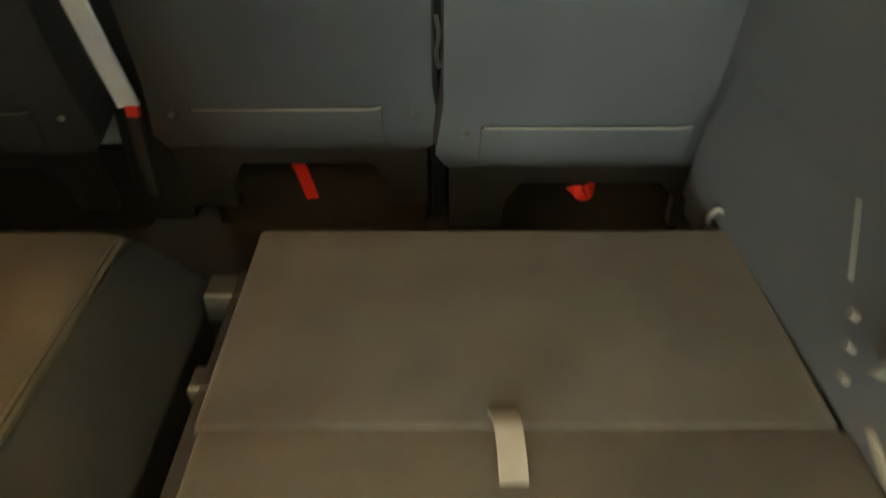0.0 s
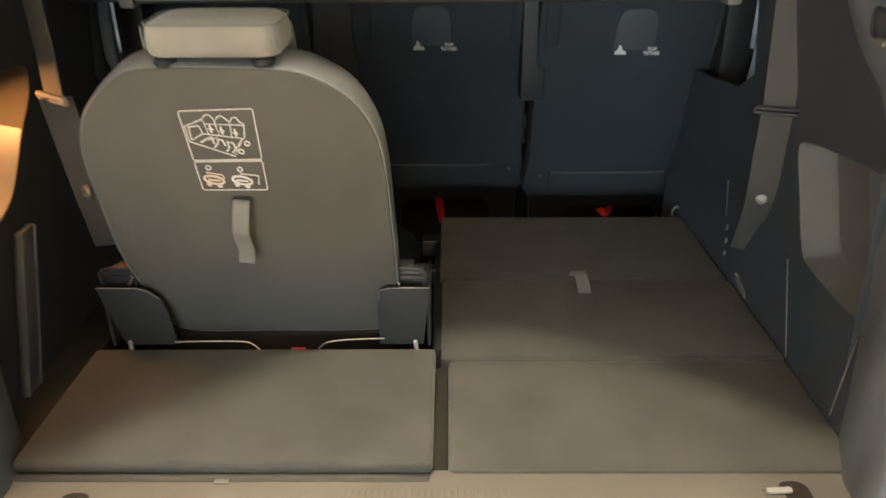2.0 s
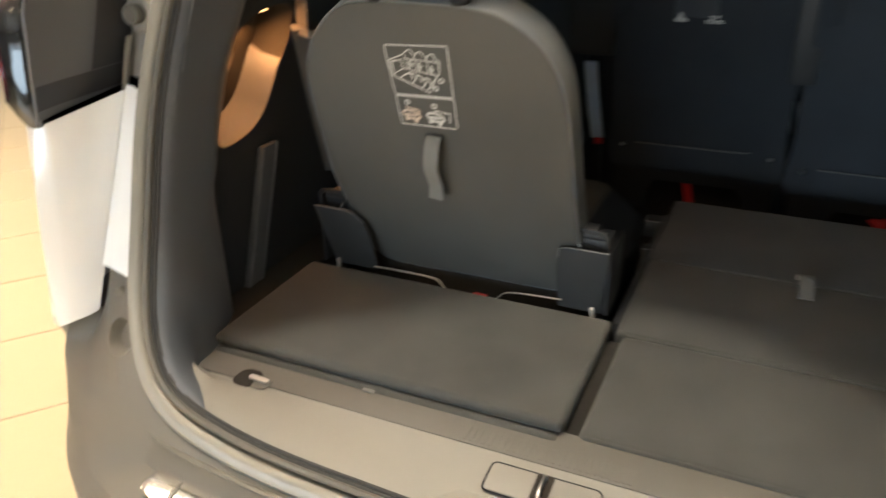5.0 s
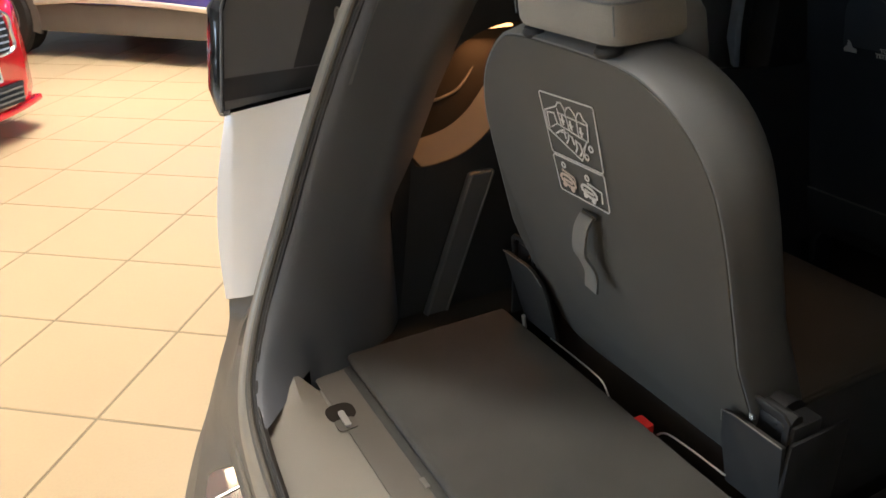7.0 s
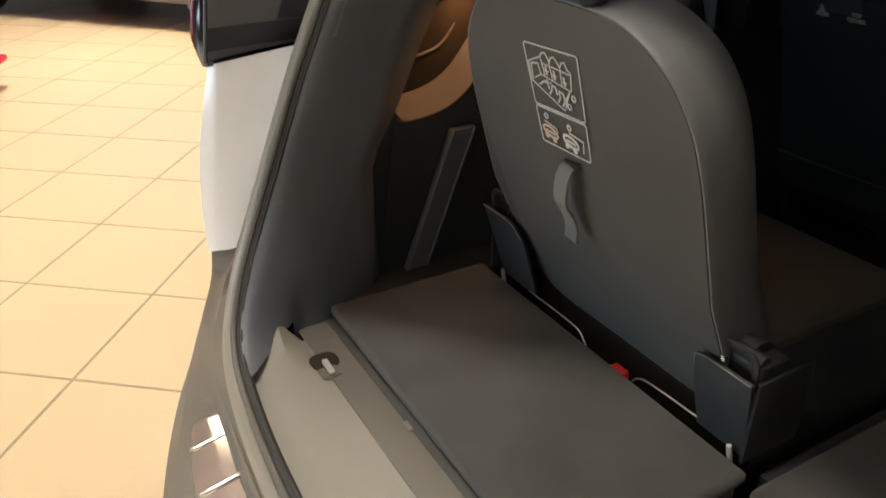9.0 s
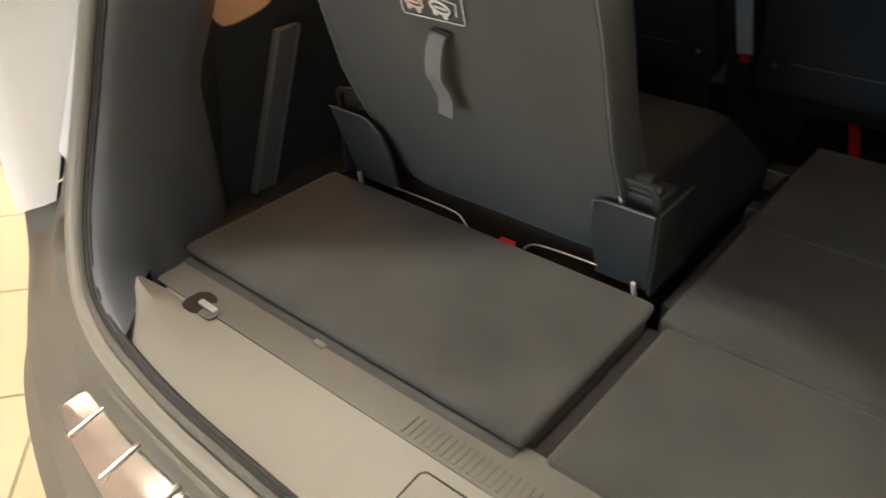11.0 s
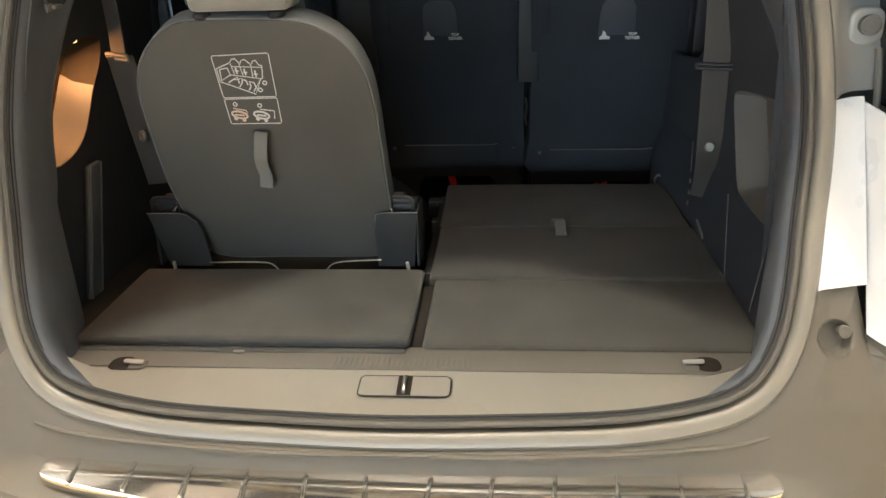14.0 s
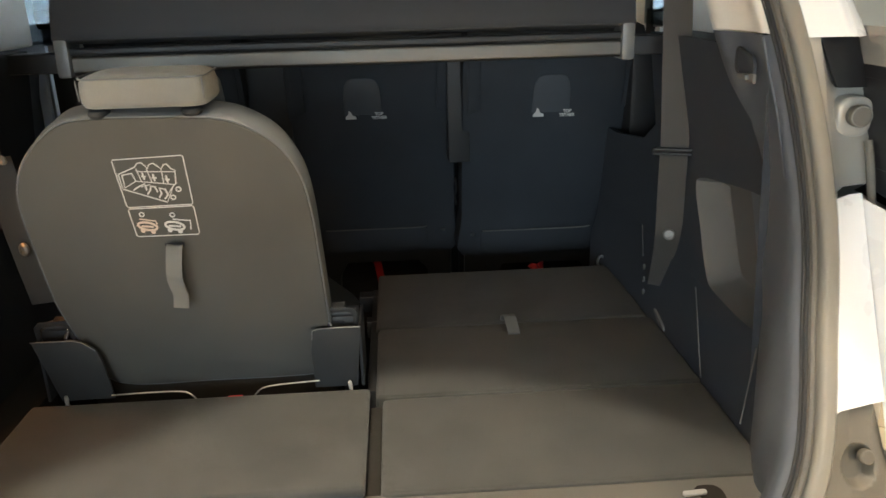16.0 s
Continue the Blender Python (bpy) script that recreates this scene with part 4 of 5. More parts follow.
def seat_at(u, v, d=0.0):
    """A place on the seat's back: across, height, and depth towards the front."""
    return (u, 0.130 - SB_S * (v - 1.06) + 0.20 * max(0.0, 0.94 - v) + d * 0.963, v + d * 0.27)


back_out = [(p.x, p.y) for p in smooth_line([(-0.384, 0.768, 0), (-0.24, 0.763, 0), (-0.056, 0.768, 0), (-0.043, 0.81, 0), (-0.041, 0.92, 0), (-0.043, 1.0, 0), (-0.046, 1.07, 0), (-0.055, 1.124, 0), (-0.078, 1.166, 0), (-0.114, 1.193, 0), (-0.155, 1.206, 0), (-0.24, 1.210, 0), (-0.314, 1.209, 0), (-0.350, 1.198, 0), (-0.390, 1.163, 0), (-0.411, 1.128, 0), (-0.420, 1.09, 0), (-0.421, 1.03, 0), (-0.418, 0.92, 0), (-0.408, 0.84, 0)], 4, closed=True)]
seat = thing("third_row_seat", (-0.24, 0.28, 0.70), "raised grey third-row seat with a printed label on its back", "seat")
part("back_panel", slab(back_out, lambda u, v: seat_at(u, v, 0.0), (0, 0.010, 0.003), 0.003), BACKING, seat, "dark grey felt-covered seat back board")
rings = []
for d, g in ((0.006, -0.0012), (0.0015, 0.0004), (0.0015, 0.0022), (0.005, 0.0036), (0.012, 0.0034), (0.026, 0.0040), (0.048, 0.002), (0.066, -0.004), (0.080, -0.013), (0.088, -0.030)):
    rings.append([Vector(seat_at(u, v, d)) for u, v in grown(back_out, g)])
part("bolster", loft(rings), LEATHER, seat, "padded grey vinyl seat edge")
# headrest
head_rings = []
hw, hd, HX = 0.0775, 0.048, -0.2315
for zz, s in ((1.2035, 0.90), (1.206, 0.965), (1.212, 1.0), (1.225, 1.005), (1.239, 0.985), (1.245, 0.95), (1.248, 0.86), (1.249, 0.6)):
    ring = rounded(2 * hw * s, 2 * hd * s, 0.022 * s, 5)
    zz = 1.2230 + (zz - 1.2035) * 0.88
    head_rings.append([Vector((HX + a, 0.131 + b - 0.18 * (zz - 1.22), zz + 0.002 * (b / hd) + 0.003 * math.cos(a / hw * 1.5))) for a, b in ring])
headrest = part("headrest", loft(head_rings), HEADCLOTH, seat, "padded light grey headrest")
part("headrest_front", loft([[Vector((HX + a, 0.182 + b - 0.2 * (zz - 1.22), zz)) for a, b in rounded(2 * 0.077 * s, 0.046 * s, 0.02 * s)] for zz, s in ((1.170, 0.8), (1.180, 0.95), (1.21, 1.0), (1.244, 0.97), (1.256, 0.86), (1.260, 0.6))]), LEATHER, headrest, "grey vinyl headrest front")
part("piping", sweep([Vector((HX + a, 0.131 + b - 0.18 * 0.028, 1.2608 + 0.002 * (b / hd))) for a, b in rounded(2 * hw * 0.990, 2 * hd * 0.990, 0.022)], circle(0.0013, 6), (0, 0, 1), closed=True), LEATHER, headrest)
for hx in (HX - 0.0745, HX + 0.0745):
    part("corner_seam", tube([(hx, 0.0855, 1.233), (hx, 0.0835, 1.246), (hx, 0.082, 1.258)], 0.0010, 6), LEATHER, headrest)
for hx in (-0.290, -0.177):
    gd = part("headrest_guide", lathe([(0.013, 0.0), (0.014, 0.004), (0.011, 0.008), (0.006, 0.009)], (hx, 0.099, 1.214), (0, -0.25, 1), 16), BLACKP, seat, "black headrest guide")
    part("post", tube([(hx, 0.108, 1.198), (hx, 0.099, 1.236)], 0.005), CHROME, gd)
# printed label


def on_back(u, v, d=-0.0012):
    return Vector(seat_at(u, v, d))


def line_on_back(pts, w=0.0007, bm=None):
    path = [on_back(u, v) for u, v in pts]
    return sweep(path, [(-w, -0.0004), (w, -0.0004), (w, 0.0004), (-w, 0.0004)], (0, -0.963, -0.27), bm=bm)


def lab(u, v):
    """A place on the label, both from 0 to 1; it leans with the print."""
    return (-0.2805 + 0.0830 * u + (0.0065 * u - 0.0060) * v, 1.0455 + (0.1120 + 0.0030 * u) * v)


def lab_poly(pts, w=0.00050, bm=None):
    """A printed line through points given across and down the label, as fractions."""
    return line_on_back([lab(u, 1 - v) for u, v in pts], w, bm)


def lab_box(v0, v1, bm=None):
    """A printed frame with small round corners."""
    r, k = 0.022, 0.018
    return lab_poly([(r, v0), (1 - r, v0), (1, v0 + k), (1, v1 - k), (1 - r, v1), (r, v1), (0, v1 - k), (0, v0 + k), (r, v0), (2 * r, v0)], 0.00060, bm)


def lab_ring(u, v, r, w=0.0008, bm=None):
    return lab_poly([(u + r * math.cos(k * math.pi / 5), v + 0.75 * r * math.sin(k * math.pi / 5)) for k in range(11)], w, bm)


pr = lab_box(0.0, 0.605)
lab_box(0.625, 1.0, bm=pr)
label = part("instruction_label", pr, PRINT, seat, "white line-drawn folding instruction label")
# the cabin seen from behind, three seat backs in a row
dr = lab_poly([(0.03, 0.18), (0.29, 0.105), (0.34, 0.06), (0.40, 0.055), (0.445, 0.10), (0.455, 0.14), (0.50, 0.085), (0.56, 0.07), (0.615, 0.11), (0.655, 0.147), (0.70, 0.10), (0.75, 0.09), (0.79, 0.15), (0.845, 0.17), (0.815, 0.335), (0.77, 0.36), (0.625, 0.562), (0.03, 0.366), (0.03, 0.18)], 0.0007)
lab_poly([(0.08, 0.192), (0.223, 0.177), (0.25, 0.276), (0.065, 0.351), (0.08, 0.192)], 0.0008, bm=dr)
lab_poly([(0.30, 0.159), (0.844, 0.19)], bm=dr)
lab_poly([(0.25, 0.276), (0.32, 0.285), (0.80, 0.347)], bm=dr)
for a, b in (((0.30, 0.12), (0.33, 0.285)), ((0.45, 0.14), (0.475, 0.305)), ((0.655, 0.147), (0.64, 0.33)), ((0.30, 0.35), (0.44, 0.33)), ((0.77, 0.36), (0.62, 0.50))):
    lab_poly([a, b], bm=dr)
for u, v in ((0.378, 0.221), (0.523, 0.245), (0.705, 0.275)):
    lab_poly([(u - 0.005, v - 0.045), (u, v + 0.045)], 0.0011, bm=dr)
    lab_poly([(u - 0.035, v), (u + 0.035, v + 0.006)], 0.0009, bm=dr)
for pts in ([(0.18, 0.385), (0.27, 0.345), (0.36, 0.315), (0.37, 0.40)], [(0.36, 0.45), (0.42, 0.40), (0.44, 0.35), (0.50, 0.36), (0.52, 0.43)], [(0.52, 0.50), (0.57, 0.45), (0.56, 0.38), (0.64, 0.40), (0.66, 0.47), (0.60, 0.52)]):
    lab_poly(pts, 0.0010, bm=dr)
for u, v in ((0.834, 0.407), (0.727, 0.505), (0.183, 0.705), (0.644, 0.730)):
    lab_ring(u, v, 0.036, bm=dr)
part("line_drawing", dr, PRINT, label)
# two small cars seen from the side, with the direction of folding
for name, cu, cv, material, mark, text in (("left_car_drawing", 0.215, 0.865, PRINTRED, [(0.125, 0.764), (0.36, 0.80), (0.375, 0.845)], "small pinkish car drawing"), ("right_car_drawing", 0.64, 0.875, PRINT, [(0.63, 0.785), (0.90, 0.815), (0.88, 0.93)], "small white car drawing")):
    dr = lab_poly([(cu + 0.145 * math.cos(a), cv + 0.052 * math.sin(a) + 0.02 * math.cos(a)) for a in [k * math.pi / 8 for k in range(17)]], 0.0015)
    lab_poly([(cu - 0.09, cv - 0.005), (cu + 0.09, cv + 0.012)], 0.0013, bm=dr)
    for du, dv in ((-0.09, 0.055), (0.065, 0.078)):
        lab_ring(cu + du, cv + dv, 0.022, 0.0014, bm=dr)
    lab_poly(mark, 0.0008, bm=dr)
    part(name, dr, material, label, text)
# pull strap
st = [on_back(-0.2335, 1.030, 0.0), on_back(-0.2335, 1.030, -0.007), on_back(-0.2345, 1.018, -0.016), on_back(-0.2385, 0.992, -0.020), on_back(-0.2405, 0.972, -0.013), on_back(-0.2395, 0.955, -0.010), on_back(-0.2425, 0.934, -0.013)]
part("pull_strap", sweep(smooth_line(st, 5), [(-0.0105, -0.0014), (0.0105, -0.0014), (0.0105, 0.0014), (-0.0105, 0.0014)], (0, -0.963, -0.27)), STRAPM, seat, "grey fabric pull strap")
part("strap_slot", slab(rounded(0.026, 0.007, 0.002), lambda u, v: on_back(-0.2335 + u, 1.031 + v, -0.0012), (0, -0.0012, 0)), BLACKP, seat)
# hinge covers
for x0, x1, sgn in ((-0.478, -0.385, 1), (-0.072, 0.007, -1)):
    a, b = (x0, x1) if sgn > 0 else (x1, x0)
    outl = [(a + sgn * 0.012, 0.756), (a, 0.872), (a + sgn * 0.060, 0.872), (a + sgn * 0.073, 0.868), (b - sgn * 0.004, 0.852), (b, 0.83), (b, 0.756)]
    if sgn < 0:
        outl = outl[::-1]
    cov = part("hinge_cover", slab(outl, lambda u, v: (u, 0.200 - SB_S * (v - 0.82), v), (0, 0.006, 0), 0.0015), COVERP, seat, "black plastic hinge cover")
    part("cover_edge", tube([(p[0], 0.200 - SB_S * (p[1] - 0.82) - 0.001, p[1] + 0.001) for p in (outl if sgn > 0 else outl[::-1])[1:5]], 0.0009, 6), CLAD, cov)
    xo = a
    part("cover_side", box(min(xo, xo + sgn * 0.005), max(xo, xo + sgn * 0.005), 0.200, 0.285, 0.765, 0.868, 0.002), BLACKP, cov)
    hm = lathe([(0.0, -0.014), (0.020, -0.014), (0.021, 0.014), (0.0, 0.014)], (a + sgn * 0.038, 0.225, 0.876), (1, 0, 0), 18)
    box(min(a, a + sgn * 0.06) + 0.006, max(a, a + sgn * 0.06) - 0.004, 0.205, 0.245, 0.85, 0.884, 0.004, bm=hm)
    hg = part("hinge", hm, BLACKP, seat, "black and steel seat hinge")
    plate_pts = [(0.004, 0.868), (0.004, 0.892), (0.012, 0.900), (0.050, 0.902), (0.060, 0.894), (0.060, 0.868), (0.054, 0.868), (0.053, 0.890), (0.044, 0.895), (0.016, 0.894), (0.011, 0.888), (0.011, 0.868)]
    part("bracket", slab([(a + sgn * u, v) for u, v in (plate_pts if sgn > 0 else plate_pts[::-1])], lambda u, v: (u, 0.197 - 0.10 * (v - 0.868), v), (0, 0.0035, 0.0005), 0.0008), BLACKP, hg, "bent black hinge bracket")
    part("link", tube([(a + sgn * 0.046, 0.198, 0.871), (a + sgn * 0.052, 0.200, 0.884), (a + sgn * 0.066, 0.204, 0.880)], 0.0042, 8), CHROME, hg, "bright steel link")
    part("pivot", lathe([(0.0, -0.02), (0.008, -0.02), (0.008, 0.022), (0.0, 0.022)], (a + sgn * 0.030, 0.212, 0.886), (1, 0, 0), 12), BLACKP, hg)
    part("hinge_pin", tube([(a + sgn * 0.022, 0.212, 0.745), (a + sgn * 0.024, 0.207, 0.769)], 0.0032), SATIN, seat, "bright steel pin")
# cushion
csec = [(-0.430, 0.700), (-0.430, 0.782), (-0.418, 0.797), (-0.130, 0.797), (-0.106, 0.794), (-0.096, 0.787), (-0.090, 0.700)]
part("cushion", bevel(loft([[Vector((x * k + -0.24 * (1 - k), y, 0.70 + (z - 0.70) * k2)) for x, z in csec] for y, k, k2 in ((0.264, 1, 1), (0.40, 1, 1.02), (0.60, 1, 1.0), (0.665, 0.995, 0.96), (0.685, 0.98, 0.80), (0.692, 0.96, 0.3))]), 0.0), BACKING, seat, "grey cloth seat cushion")
side_sec = [(-0.094, 0.700), (-0.0945, 0.784), (-0.090, 0.783), (-0.062, 0.758), (-0.038, 0.732), (-0.026, 0.712), (-0.026, 0.700)]
part("cushion_side", loft([[Vector((x, y, 0.70 + (z - 0.70) * k)) for x, z in side_sec] for y, k in ((0.266, 1), (0.40, 1.02), (0.60, 1.0), (0.665, 0.96), (0.685, 0.80), (0.690, 0.3))]), DARKVINYL, seat, "dark vinyl cushion side")
# added black sheet: shade of the gap between seat back and flap
part("gap_shade", box(-0.43, -0.03, 0.256, 0.2635, 0.70, 0.800, 0.002), SHADEBLACK, seat, "black sheet for the shade under the seat back")
part("cushion_base", box(-0.43, -0.035, 0.262, 0.69, 0.50, 0.700, 0.01), BLACKP, seat)
part("cushion_piping", tube([(-0.100, 0.27, 0.7915), (-0.100, 0.40, 0.793), (-0.100, 0.60, 0.7915), (-0.102, 0.66, 0.788)], 0.0022, 6), BACKING, seat)
for pts in ([(-0.385, 0.768), (-0.33, 0.769), (-0.285, 0.7685), (-0.268, 0.765), (-0.255, 0.752)], [(-0.166, 0.755), (-0.157, 0.764), (-0.143, 0.769), (-0.11, 0.772), (-0.064, 0.774)]):
    part("wire_loop", tube(smooth_line([(x, 0.2068, z) for x, z in pts], 5), 0.0012, 6), STEEL, seat, "thin bright wire loop")
part("red_buckle", box(-0.212, -0.188, 0.2095, 0.224, 0.725, 0.748, 0.003), RED, seat, "small red release tab")

# ---- second row ----


def second_row_seat(x0, x1, dy, label, strap, hang, shift=0.0, mark=0.0):
    w = x1 - x0
    cx = (x0 + x1) / 2

    def at(u, v, d=0.0):
        return (cx + u, 0.890 + dy - 0.28 * (v - 1.06) + d * 0.963, v + 0.018 + d * 0.27)

    s = thing("second_row_seat", (cx, 1.1 + dy, 0.55), label, "seat", "second-row seats")
    hw = w / 2
    out = [(p.x, p.y) for p in smooth_line([(-hw + 0.004, 0.69, 0), (0, 0.688, 0), (hw - 0.004, 0.69, 0), (hw, 0.80, 0), (hw, 1.0, 0), (hw - 0.003, 1.20, 0), (hw - 0.03, 1.255, 0), (0, 1.262, 0), (-hw + 0.03, 1.255, 0), (-hw + 0.003, 1.20, 0), (-hw, 1.0, 0), (-hw, 0.80, 0)], 3, closed=True)]
    part("back_panel", slab(out, at, (0, 0.012, 0.003), 0.004), DARKFELT, s, "dark felt-covered seat back")
    part("padding", loft([[Vector(at(u, v, d)) for u, v in grown(out, g)] for d, g in ((0.012, -0.002), (0.03, 0.002), (0.07, 0.002), (0.11, -0.02))]), DARKFELT, s)
    # lower flap with a bright edge, and the moulded foot with its arched cut-out
    part("flap_edge", tube(smooth_line([at(-hw * 0.66 + shift, 0.763, -0.004), at(-hw * 0.5 + shift, 0.764, -0.006), at(hw * 0.5 + shift, 0.764, -0.006), at(hw * 0.68 + shift, 0.766, -0.004)], 4), 0.0019, 6), CLADD, s, "pale flap edge")
    part("flap", slab([(-hw * 0.68 + shift, 0.705), (hw * 0.68 + shift, 0.705), (hw * 0.68 + shift, 0.763), (-hw * 0.68 + shift, 0.763)], lambda u, v: at(u, v, -0.006), (0, 0.005, 0.001), 0.002), DARKFELT, s, "dark flap across the seat back")
    arch = [(-hw + 0.01, 0.575), (-hw * 0.58, 0.575), (-hw * 0.56, 0.625), (-hw * 0.46, 0.662), (hw * 0.52, 0.662), (hw * 0.64, 0.63), (hw * 0.66, 0.575), (hw - 0.01, 0.575), (hw - 0.008, 0.698), (-hw + 0.008, 0.698)]
    part("foot", slab(arch, lambda u, v: at(u, v, 0.0), (0, 0.02, 0), 0.003), BLACKP, s, "black moulded seat foot")
    part("seat_base", box(x0 + 0.01, x1 - 0.01, 1.12 + dy, 1.48 + dy, 0.46, 0.66, 0.02), SHADEBLACK, s)
    for u in (-hw * 0.86, hw * 0.86):
        part("rivet", lathe([(0.005, 0.0), (0.004, 0.003), (0.0, 0.0035)], at(u, 0.752, 0.0), (0, -1, -0.28), 10), STEEL, s)
    # tether anchor cover with its symbol and two words
    cov = part("tether_cover", slab([(p[0] + mark, 1.106 + p[1]) for p in [(-0.043, -0.042), (0.043, -0.042), (0.041, 0.010), (0.038, 0.027), (0.031, 0.038), (0.020, 0.043), (-0.020, 0.043), (-0.031, 0.038), (-0.038, 0.027), (-0.041, 0.010)]], lambda u, v: at(u, v, -0.004), (0, 0.004, 0), 0.0015), TETHERM, s, "black top tether anchor cover")
    sym = slab([(u + 0.006 + mark, v + 0.008) for u, v in ((-0.046, 1.047), (-0.022, 1.047), (-0.022, 1.053), (-0.030, 1.056), (-0.033, 1.064), (-0.038, 1.068), (-0.040, 1.058), (-0.046, 1.053))], lambda u, v: at(u, v, -0.0055), (0, 0.001, 0))
    part("anchor_symbol", sym, PRINT, cov, "white anchor symbol")
    for k, word in enumerate(("TOP", "TETHER")):
        cu = bpy.data.curves.new("word", "FONT")
        cu.body, cu.size, cu.align_x, cu.extrude = word, 0.0098, "CENTER", 0.0002
        cu.offset = 0.0005
        tmp = new("word", cu)
        bpy.context.view_layer.update()
        me = bpy.data.meshes.new_from_object(tmp.evaluated_get(bpy.context.evaluated_depsgraph_get()))
        bpy.data.objects.remove(tmp)
        ob = new("lettering", me)
        ob.data.materials.clear()
        finish(ob, PRINT)
        ob.parent = cov
        ob.matrix_basis = Matrix.Translation(at(0.037 + mark, 1.0635 - 0.009 * k, -0.0058)) @ Matrix.Rotation(radians(90 + 15.6), 4, "X")
    for o in (-1, 1):
        pad = [(o * (hw - 0.012), 1.065), (o * (hw - 0.040), 1.075), (o * (hw - 0.040), 1.20), (o * (hw - 0.012), 1.215)]
        part("edge_pad", slab(pad, lambda u, v: at(u, v, -0.006), (0, 0.006, 0), 0.002), DARKFELT, s, "raised padded seat edge")
    # red release loop
    if strap:
        part("release_loop", sweep(smooth_line([at(*p) for p in hang], 5), [(-0.0095, -0.001), (0.0095, -0.001), (0.0095, 0.001), (-0.0095, 0.001)], (0, -0.96, 0.1)), RED, s, "red fabric release loop")
    return s


second_row_seat(-0.660, -0.262, 0.0, "dark felt-backed second-row seat with its back up", False, ())
second_row_seat(-0.172, 0.208, 0.012, "dark felt-backed second-row seat with a red loop hanging down", True, [(-0.014, 0.672, 0.024), (-0.012, 0.652, 0.018), (-0.009, 0.632, 0.022), (-0.005, 0.594, 0.028), (-0.001, 0.562, 0.030)], -0.008, -0.020)
second_row_seat(0.222, 0.622, -0.045, "dark felt-backed second-row seat with a crumpled red loop", True, [(-0.020, 0.643, 0.002), (-0.014, 0.651, -0.004), (-0.004, 0.648, -0.008), (0.004, 0.653, -0.004), (0.012, 0.650, 0.004)], -0.016)
buckle = thing("seat_belt_buckle", (-0.222, 1.035, 0.74), "pale blue-white buckle stalk with a red button, between the seats", "buckle")
part("stalk", sweep(smooth_line([(-0.2260, 0.955, 0.965), (-0.2250, 0.968, 0.925), (-0.2220, 0.992, 0.86), (-0.2180, 1.010, 0.805), (-0.2140, 1.020, 0.768)], 4), [(-0.015, -0.003), (0.015, -0.003), (0.015, 0.003), (-0.015, 0.003)], (0, -1, -0.2)), PALE, buckle)
part("button", box(-0.2205, -0.2015, 1.015, 1.027, 0.752, 0.770, 0.003), RED, buckle, "red release button")
part("lower_stalk", box(-0.2250, -0.2050, 1.021, 1.037, 0.62, 0.752, 0.004), BLACKP, buckle)
# added strips that keep daylight from showing between the seat backs
gapf = thing("gap_light_stop", (0.215, 1.03, 0.6), "added dark strip stopping light between the seat backs", "filler")
part("strip", box(0.205, 0.226, 1.075, 1.12, 0.55, 1.32, 0.004), BLACKP, gapf)
part("upper_strip", box(0.190, 0.240, 0.855, 0.94, 0.97, 1.345, 0.004), BLACKP, gapf)
part("upper_strip", box(-0.264, -0.166, 0.905, 0.96, 0.99, 1.345, 0.004), BLACKP, gapf)
part("strip", box(-0.262, -0.172, 1.07, 1.12, 0.55, 1.32, 0.004), BLACKP, gapf)
latch = thing("seat_latch", (0.214, 0.98, 0.85), "small bright steel latch between the seat backs", "latch")
part("latch_bar", tube(smooth_line([(0.213, 0.985, 0.905), (0.216, 0.990, 0.880), (0.213, 1.000, 0.850), (0.2165, 1.010, 0.828)], 4), 0.0032), STEEL, latch)
clip = thing("cable_clip", (0.545, 0.73, 0.72), "small bright steel catch beside the floor", "catch")
part("catch", tube(smooth_line([(0.524, 0.762, 0.735), (0.522, 0.760, 0.750), (0.529, 0.758, 0.760), (0.539, 0.758, 0.752), (0.538, 0.760, 0.735)], 4), 0.003), STEEL, clip)
part("catch_base", box(0.515, 0.560, 0.754, 0.775, 0.70, 0.738, 0.004), BLACKP, clip)

# ---- luggage cover ----
cover = thing("luggage_cover", (CX, 0.47, 1.25), "black roller luggage cover cassette across the car", "luggage cover")
cas = [(p.x, p.y) for p in smooth_line([(0.425, 1.285, 0), (0.418, 1.30, 0), (0.43, 1.345, 0), (0.455, 1.385, 0), (0.53, 1.395, 0), (0.58, 1.36, 0), (0.58, 1.30, 0), (0.53, 1.278, 0)], 4, closed=True)]
part("cassette", loft([[Vector((CX + x, y, z)) for y, z in cas] for x in (-0.470, -0.458, 0.458, 0.470)]), BLACKFAB, cover, "black fabric-covered cassette")
part("roller_lip", sweep([Vector((CX - 0.458, 0.430, 1.270)), Vector((CX + 0.458, 0.430, 1.270))], rounded(0.016, 0.012, 0.004), (0, 0, 1)), BLACKP, cover)
part("pull_bar", sweep([Vector((CX - 0.450, 0.434, 1.249)), Vector((CX + 0.450, 0.434, 1.249))], rounded(0.018, 0.028, 0.006), (0, 0, 1)), BARMETAL, cover, "grey metal pull bar")
for side in (-1, 1):
    xa, xb = sorted((CX + side * 0.448, CX + side * 0.470))
    part("end_cap", box(xa, xb, 0.414, 0.470, 1.230, 1.292, 0.005), CAPM, cover, "smoky grey end cap")
    xa, xb = sorted((CX + side * 0.468, CX + side * 0.560))
    part("end_arm", box(xa, xb, 0.432, 0.475, 1.236, 1.268, 0.005), BLACKP, cover, "black side mounting arm")

